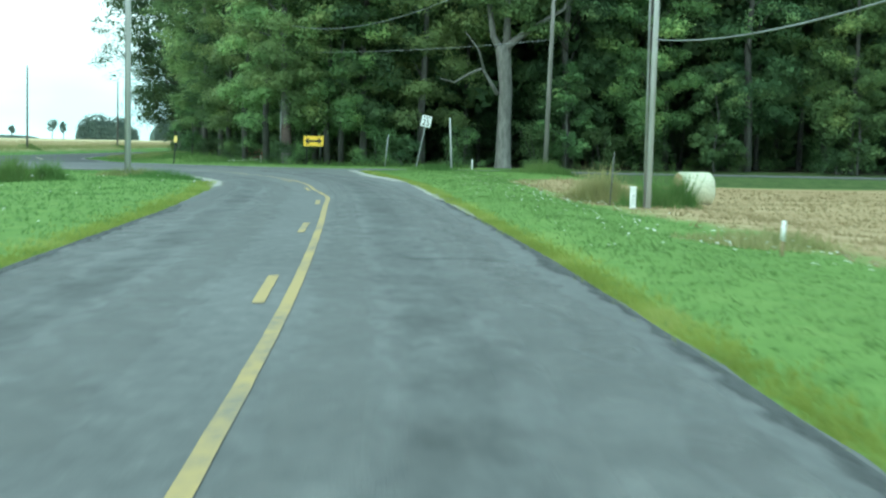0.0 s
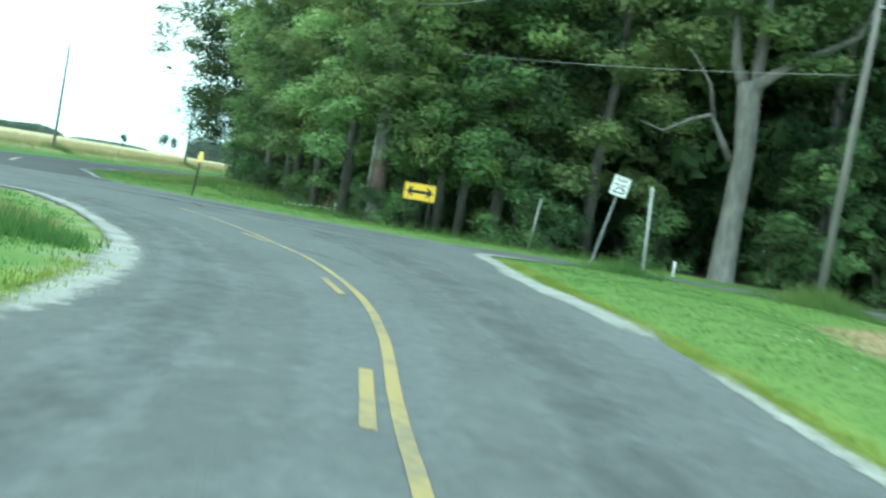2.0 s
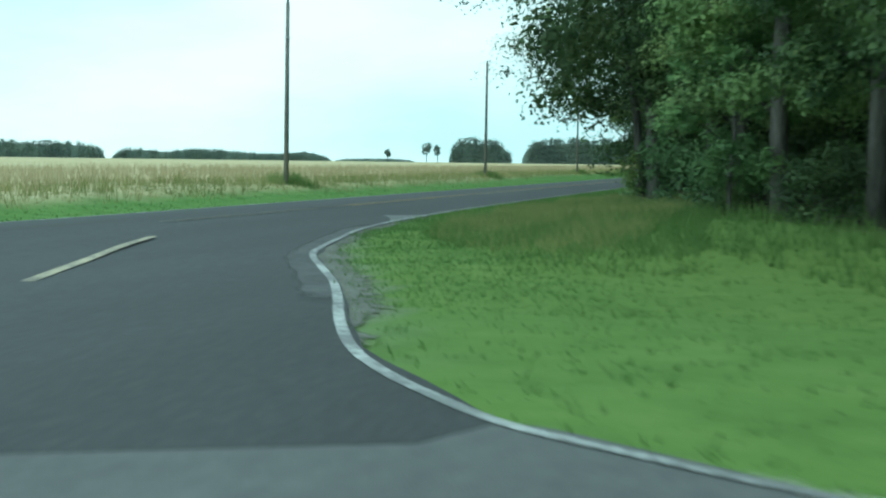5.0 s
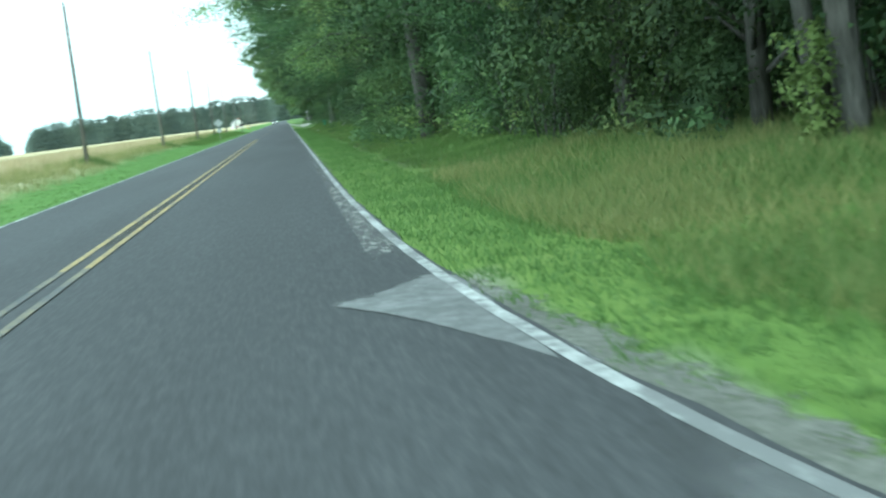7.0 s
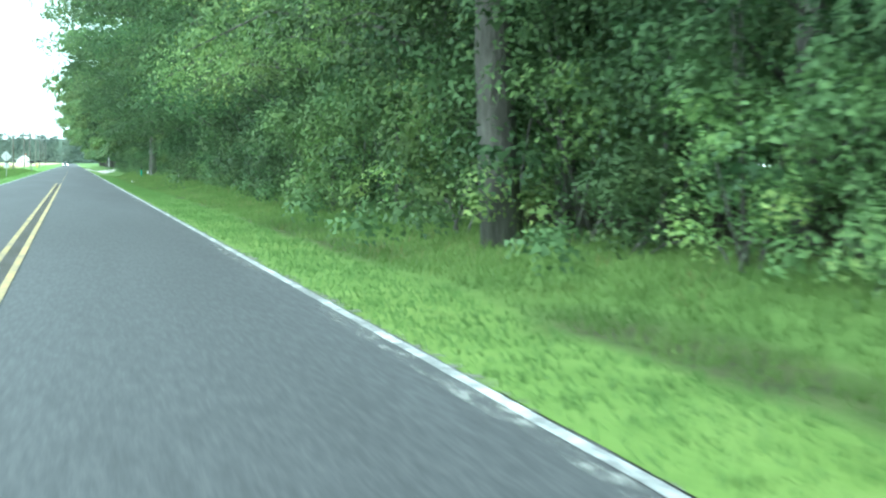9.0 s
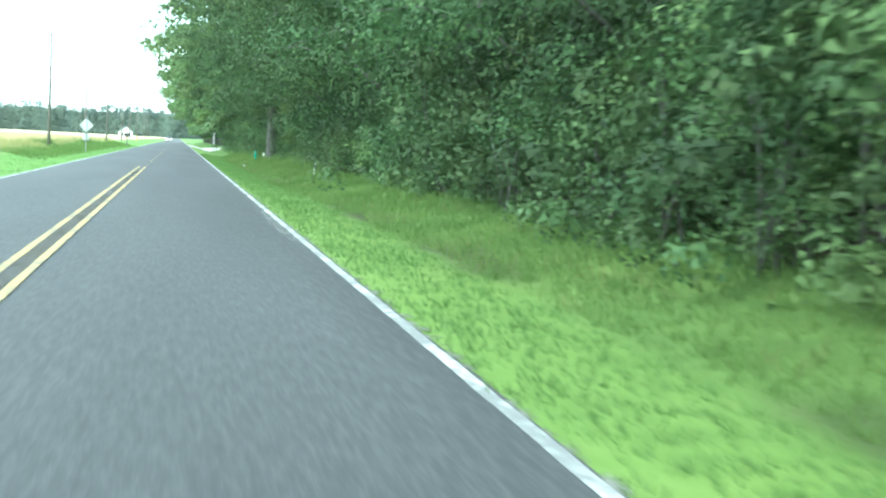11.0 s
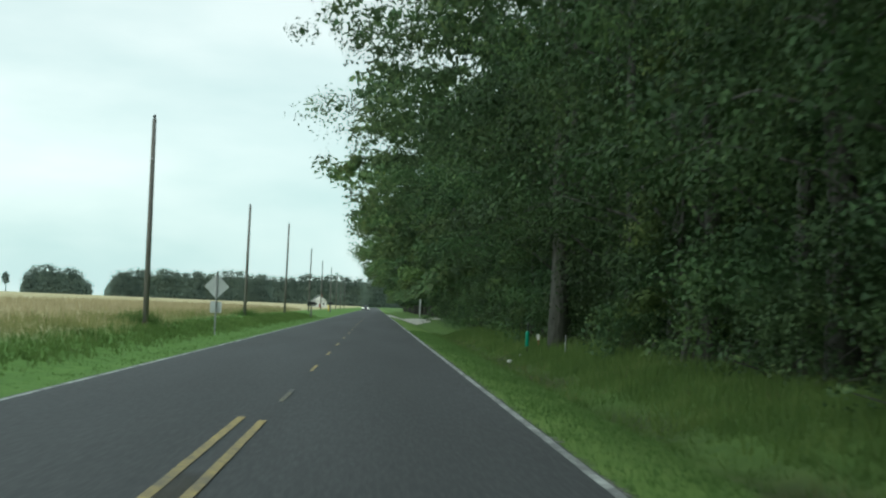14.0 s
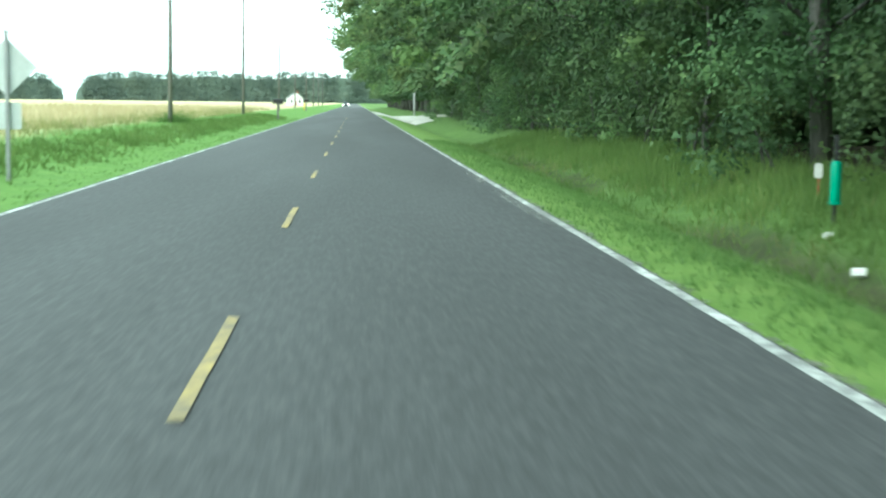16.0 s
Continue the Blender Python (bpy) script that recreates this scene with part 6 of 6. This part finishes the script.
def car():
    root = thing("car", pose(-1.55, 445, -0.03, 0, 0, 0), "dark car with lit headlights coming along the far road", "car")
    prof = [(-2.2, 0.35), (-2.25, 0.7), (-2.1, 0.88), (-1.1, 0.98), (-0.5, 1.42), (1.0, 1.45), (1.75, 1.0), (2.2, 0.95), (2.25, 0.4)]
    bm = bmesh.new()
    rows = []
    for x, inset in ((-0.88, 0.0), (0.88, 0.0)):
        rows.append([bm.verts.new((x * (0.8 if z > 1.1 else 1.0), y, z)) for y, z in prof])
    bm.faces.new(rows[0])
    bm.faces.new(rows[1][::-1])
    for i in range(len(prof)):
        j = (i + 1) % len(prof)
        bm.faces.new((rows[0][i], rows[1][i], rows[1][j], rows[0][j]))
    part("body", bm, M_CARPAINT, root)
    bm = bmesh.new()
    bm.faces.new([bm.verts.new(p) for p in ((-0.76, -1.06, 1.02), (0.76, -1.06, 1.02), (0.64, -0.56, 1.39), (-0.64, -0.56, 1.39))])
    part("windscreen", bm, M_GLASS, root)
    lamp = bpy.data.materials.new("lit_headlamp")
    lamp.use_nodes = True
    lamp.node_tree.nodes["Principled BSDF"].inputs["Emission Color"].default_value = (1, 0.98, 0.92, 1)
    lamp.node_tree.nodes["Principled BSDF"].inputs["Emission Strength"].default_value = 6.0
    for x in (-0.66, 0.66):
        part("headlamp", box(x - 0.16, -2.27, 0.6, x + 0.16, -2.2, 0.76, 0.02), lamp, root, "lit white headlamp")
        for y in (-1.4, 1.4):
            w = part("wheel", tube([(x * 1.2 - 0.1, y, 0.33), (x * 1.2 + 0.1, y, 0.33)], 0.33, 16), M_RUBBER, root)
            part("rim", tube([(x * 1.2 - 0.11, y, 0.33), (x * 1.2 + 0.11, y, 0.33)], 0.2, 12), M_STEEL, w)


car()


# ---------------------------------------------------------------- grass, wheat, weeds and flowers
def field_of(name, mat, x, y, height, width, label, lean=0.35, blades_per=3, gen=None, category="grass"):
    """Tufts of narrow blades standing on the ground."""
    g = gen or np.random.default_rng(len(x))
    n = len(x) * blades_per
    px = np.repeat(x, blades_per) + g.normal(0, 0.05, n)
    py = np.repeat(y, blades_per) + g.normal(0, 0.05, n)
    pz = ground_z(px, py) - 0.02
    h = np.repeat(height, blades_per) * g.uniform(0.55, 1.15, n)
    w = width * g.uniform(0.6, 1.3, n)
    a = g.uniform(0, 2 * math.pi, n)
    b = g.uniform(0, 2 * math.pi, n)
    tip = h[:, None] * lean * np.stack([np.cos(b), np.sin(b)], -1) * g.uniform(0.3, 1.2, (n, 1))
    v = np.empty((n, 3, 3))
    sx, sy = np.cos(a) * w, np.sin(a) * w
    v[:, 0] = np.stack([px - sx, py - sy, pz], -1)
    v[:, 1] = np.stack([px + sx, py + sy, pz], -1)
    v[:, 2] = np.stack([px + tip[:, 0], py + tip[:, 1], pz + h], -1)
    return tagged(new(name, leaf_mesh(name, v.reshape(-1, 3), mat, 3)), label, category, kind="stuff")


g = np.random.default_rng(99)


def scatter(n, x0, x1, y0, y1, keep=None):
    x, y = g.uniform(x0, x1, n), g.uniform(y0, y1, n)
    ok = ~inside(x, y, LIGHT) & ~on_dark(x, y)
    if keep is not None:
        ok &= keep(x, y)
    return x[ok], y[ok]


def clear_gravel(x, y):
    bare = (y < -38) & (y > -57) & (x - edge_x(y) < 0.14 + 0.16 * wave(x, y, 0.5))
    return ~bare & (away(x, y, LEFT_GRAVEL, False) > 0.25)


x, y = scatter(26000, 3.24, 5.0, -58, 130, lambda x, y: clear_gravel(x, y) & (x < np.where(y < -36, 9.0, 4.72 + 0.12 * wave(x, y, 0.8))) & (g.random(len(x)) < np.interp(x, [3.24, 3.5], [0.4, 1.0])))
field_of("verge_grass", M_GRASS, x, y, 0.05 + 0.07 * g.random(len(x)), 0.011, "short mown green grass along the right verge", lean=0.75)
x, y = scatter(36000, 4.55, 8.6, -25, 130, lambda x, y: (x > np.interp(y, [-25, -18, 130], [6.2, 4.9, 4.7]) + 0.16 * wave(x, y, 1.1)) & ~((y > 58) & (y < 125) & (abs(x - 5.3) < 0.4) & (g.random(len(x)) < 0.6)))
field_of("tall_verge_grass", M_TALL, x, y, 0.1 + 0.22 * g.random(len(x)) * (0.6 + 0.4 * wave(x, y, 1.7)), 0.011, "tall unmown grass in the ditch beside the wood", lean=0.8)
x, y = scatter(9000, 5.1, 8.6, 60, 128, lambda x, y: g.random(len(x)) < smooth(x + 0.3 * wave(x, y, 1.2), 5.2, 6.2))
field_of("rank_grass", M_TALL, x, y, 0.22 + 0.26 * g.random(len(x)) * (0.7 + 0.3 * wave(x, y, 1.4)), 0.012, "rank dark grass round the trunks", lean=0.5)
x, y = scatter(2600, 4.9, 7.2, -22, 130, lambda x, y: (wave(x, y, 2.2, 5.0) > -0.15) & (wave(x, y, 0.9, 2.0) > 0))
field_of("rusty_grass", M_RUST, x, y, 0.14 + 0.18 * g.random(len(x)), 0.007, "rusty seeding grass in front of the shrubs", lean=0.7)
t = g.random(9000)
fy = -138 + 63 * t
fx = np.interp(fy, [-138, -133, -124, -110.5, -102, -93, -84, -75], [28.5, 28.45, 28.15, 27.45, 27.0, 26.45, 25.3, 24.2]) + 0.03 + np.abs(g.normal(0, 0.17, len(t)))
field_of("fringe_grass", M_FRINGE, fx, fy, 0.05 + 0.07 * g.random(len(t)), 0.012, "yellowing fringe of grass along the asphalt edge")
fy = -136 + 40 * g.random(5000)
fx = np.interp(fy, [-140, -127, -115, -103, -96], [22.9, 22.6, 22.05, 21.2, 20.4]) - 0.03 - np.abs(g.normal(0, 0.26, len(fy)))
field_of("fringe_grass", M_FRINGE, fx, fy, 0.05 + 0.07 * g.random(len(fy)), 0.012, "yellowing fringe of grass on the island edge")
x, y = scatter(19000, -7.8, -3.4, -60, 190)
field_of("far_verge_grass", M_LUSH, x, y, 0.035 + 0.04 * g.random(len(x)), 0.016, "green grass along the far side of the road")
x, y = scatter(17000, -9.6, -5.0, -60, 200, lambda x, y: g.random(len(x)) < np.interp(-x + 0.4 * wave(x, y, 1.6) + 0.7 * (1 - smooth(y, 5, 40)) - 1.4 * smooth(y, 90, 130), [5.8, 7.2], [0.0, 1.0]))
field_of("far_tall_grass", M_DRYGRASS, x, y, 0.2 + 0.3 * g.random(len(x)), 0.012, "tall yellowing grass at the edge of the wheat", lean=0.4)
x, y = scatter(30000, -32, -8.0, -70, 230, lambda x, y: g.random(len(x)) < np.interp(-x, [8, 12, 32], [1.0, 0.6, 0.25]))
field_of("wheat", M_WHEAT, x, y, np.interp(-x, [8, 9.5], [0.28, 0.46]) + 0.16 * g.random(len(x)), 0.016, "ripe golden wheat filling the field", lean=0.3, category="wheat")
x, y = scatter(36000, 24, 33.5, -138, -70, lambda x, y: ~inside(x, y, STRAW))
field_of("south_verge_grass", M_GRASS, x, y, 0.035 + 0.05 * g.random(len(x)), 0.012, "green mown grass beside the old road", lean=0.75)
x, y = scatter(20000, 3.5, 23.5, -130, -82, clear_gravel)
field_of("island_grass", M_GRASS, x, y, 0.05 + 0.07 * g.random(len(x)), 0.014, "green grass on the island between the roads", lean=0.75)
x, y = scatter(16000, 4, 30, -72, -38, lambda x, y: clear_gravel(x, y) & (away(x, y, WOOD) < 12))
field_of("wedge_grass", M_GRASS, x, y, 0.045 + 0.06 * g.random(len(x)), 0.012, "short grass in front of the wood", lean=0.75)


def past_mown(x, y):
    """How far a place lies beyond the mown strip inside the corner."""
    return x - np.interp(y, [-58, -52, -46, -42, -38, -30, -20], [11.0, 8.4, 5.9, 5.1, 4.55, 4.5, 4.7]) + 0.22 * wave(x, y, 1.3)


x, y = scatter(20000, 3.3, 12, -58, -24, lambda x, y: clear_gravel(x, y) & (past_mown(x, y) < 0.2))
field_of("corner_grass", M_GRASS, x, y, 0.03 + 0.045 * g.random(len(x)), 0.012, "soft mown grass on the inside of the corner", lean=0.9)
x, y = scatter(26000, 4.2, 11, -54, -20, lambda x, y: clear_gravel(x, y) & (past_mown(x, y) > 0) & (x < 10.5 - 0.05 * (y + 40)) & (g.random(len(x)) < smooth(y, -58, -40)))
field_of("corner_tall_grass", M_GRASS, x, y, (0.13 + 0.17 * g.random(len(x))) * (0.8 + 0.3 * wave(x, y, 1.3)) * smooth(past_mown(x, y), -0.5, 0.6), 0.013, "tall uneven grass before the trees at the corner", lean=0.9)
x, y = scatter(28000, 4.4, 10, -52, -22, lambda x, y: (past_mown(x, y) > 0.2) & (g.random(len(x)) < smooth(y, -55, -40) * (0.25 + 0.75 * smooth(wave(x, y, 2.3, 3.0) + 0.5 * wave(x, y, 0.9, 1.0), -0.2, 0.5))))
field_of("seed_heads", M_SEED, x, y, 0.2 + 0.14 * g.random(len(x)), 0.008, "tan seeding grass on the inside of the corner", lean=0.9)
x, y = scatter(7000, 6, 30, -68, -38, lambda x, y: clear_gravel(x, y) & (away(x, y, WOOD) < 2.6))
field_of("wedge_tall_grass", M_TALL, x, y, 0.2 + 0.25 * g.random(len(x)), 0.014, "tall grass at the foot of the trees", lean=0.5)
x, y = scatter(14000, 30, 60, -128, -75, lambda x, y: inside(x, y, STRAW))
field_of("straw_stubble", M_STUBBLE, x, y, 0.06 + 0.08 * g.random(len(x)), 0.03, "pale straw stubble on the cut field", lean=0.9, category="stubble")


def weeds(name, cx, cy, r, n, h, mat, label):
    x, y = cx + g.normal(0, r, n), cy + g.normal(0, r, n)
    field_of(name, mat, x, y, h * (0.5 + 0.6 * g.random(n)) * np.exp(-((x - cx) ** 2 + (y - cy) ** 2) / (4 * r * r)), 0.014, label, lean=0.5, category="weeds")


weeds("pole_weeds", 32.8, -104.6, 0.4, 500, 1.0, M_TALL, "rank weeds round the foot of the pole")
weeds("dry_weeds", 31.9, -101.5, 0.5, 800, 1.15, M_DRYGRASS, "tall yellowing weeds beside the pole")
weeds("green_weeds", 33.6, -104.2, 0.24, 300, 1.25, M_TALL, "rank green weeds in front of the bale")
weeds("dry_weeds", 32.2, -118.5, 0.7, 500, 0.4, M_DRYGRASS, "low dry weeds at the field edge")
weeds("island_weeds", 16.9, -91.5, 0.7, 600, 0.4, M_DRYGRASS, "yellowing weeds round the island pole")
weeds("island_weeds", 18.4, -94.0, 0.7, 500, 0.4, M_TALL, "green weeds on the island")
weeds("island_weeds", 15.4, -101.4, 0.35, 500, 1.0, M_TALL, "rank dark weeds standing on the island")
weeds("island_weeds", 16.2, -100.6, 0.3, 400, 0.8, M_TALL, "rank dark weeds standing on the island")
weeds("island_weeds", 12.6, -99.0, 0.6, 500, 0.6, M_TALL, "tall green weeds on the island")
weeds("pole_weeds", 33.2, -72.0, 0.8, 800, 0.8, M_TALL, "weeds round the pole by the wood")
weeds("pole_weeds", 27.6, -71.0, 0.8, 500, 0.5, M_TALL, "weeds at the foot of the speed sign")
for y in (-17.6, 20.0, 62.5, 99.0, 140.0):
    weeds("pole_weeds", -7.0, y, 0.6, 300, 0.7, M_TALL, "weeds round a pole in the field edge")


x, y = scatter(9000, -6.6, -4.4, 70, 190, lambda x, y: g.random(len(x)) < np.interp(-x + 0.5 * wave(x, y, 1.2, 6.0), [4.6, 5.6, 6.6], [0.1, 0.9, 0.5]))
field_of("verge_weeds", M_LUSH, x, y, 0.12 + 0.26 * g.random(len(x)) * (0.6 + 0.4 * wave(x, y, 1.5, 7.0)), 0.02, "lush uneven weeds between the road and the wheat", lean=0.6, category="weeds")


def flowers(name, n, x0, x1, y0, y1, size, label):
    x, y = scatter(n, x0, x1, y0, y1, lambda x, y: ~inside(x, y, STRAW))
    z = ground_z(x, y) + g.uniform(0.1, 0.22, len(x))
    p = np.stack([x, y, z], -1)
    tagged(new(name, leaf_mesh(name, blades(p, size, np.tile([0, 0, 1.2], (len(p), 1)), wide=0.95, gen=g), M_FLOWER)), label, "flowers", kind="stuff")


flowers("white_flowers", 320, 28.6, 32.5, -125, -95, 0.042, "small white wild flowers in the verge")
flowers("white_clover", 260, 28.0, 32.0, -112, -84, 0.035, "tiny pale flowers in the grass")
flowers("island_flowers", 60, 12, 21.5, -125, -96, 0.06, "small white flowers on the island")
flowers("white_blooms", 40, 15.8, 17.6, -59.5, -56.5, 0.12, "white blooms at the foot of the trees")
x, y = 17.6 + g.normal(0, 0.3, 90), -56.6 + g.normal(0, 0.3, 90)
p = np.stack([x, y, ground_z(x, y) + g.uniform(0.3, 0.8, 90)], -1)
tagged(new("red_blooms", leaf_mesh("red_blooms", blades(p, 0.12, np.tile([0, 0, 1.0], (90, 1)), gen=g), M_PINK)), "dull red blooms at the foot of the trees", "flowers", kind="stuff")
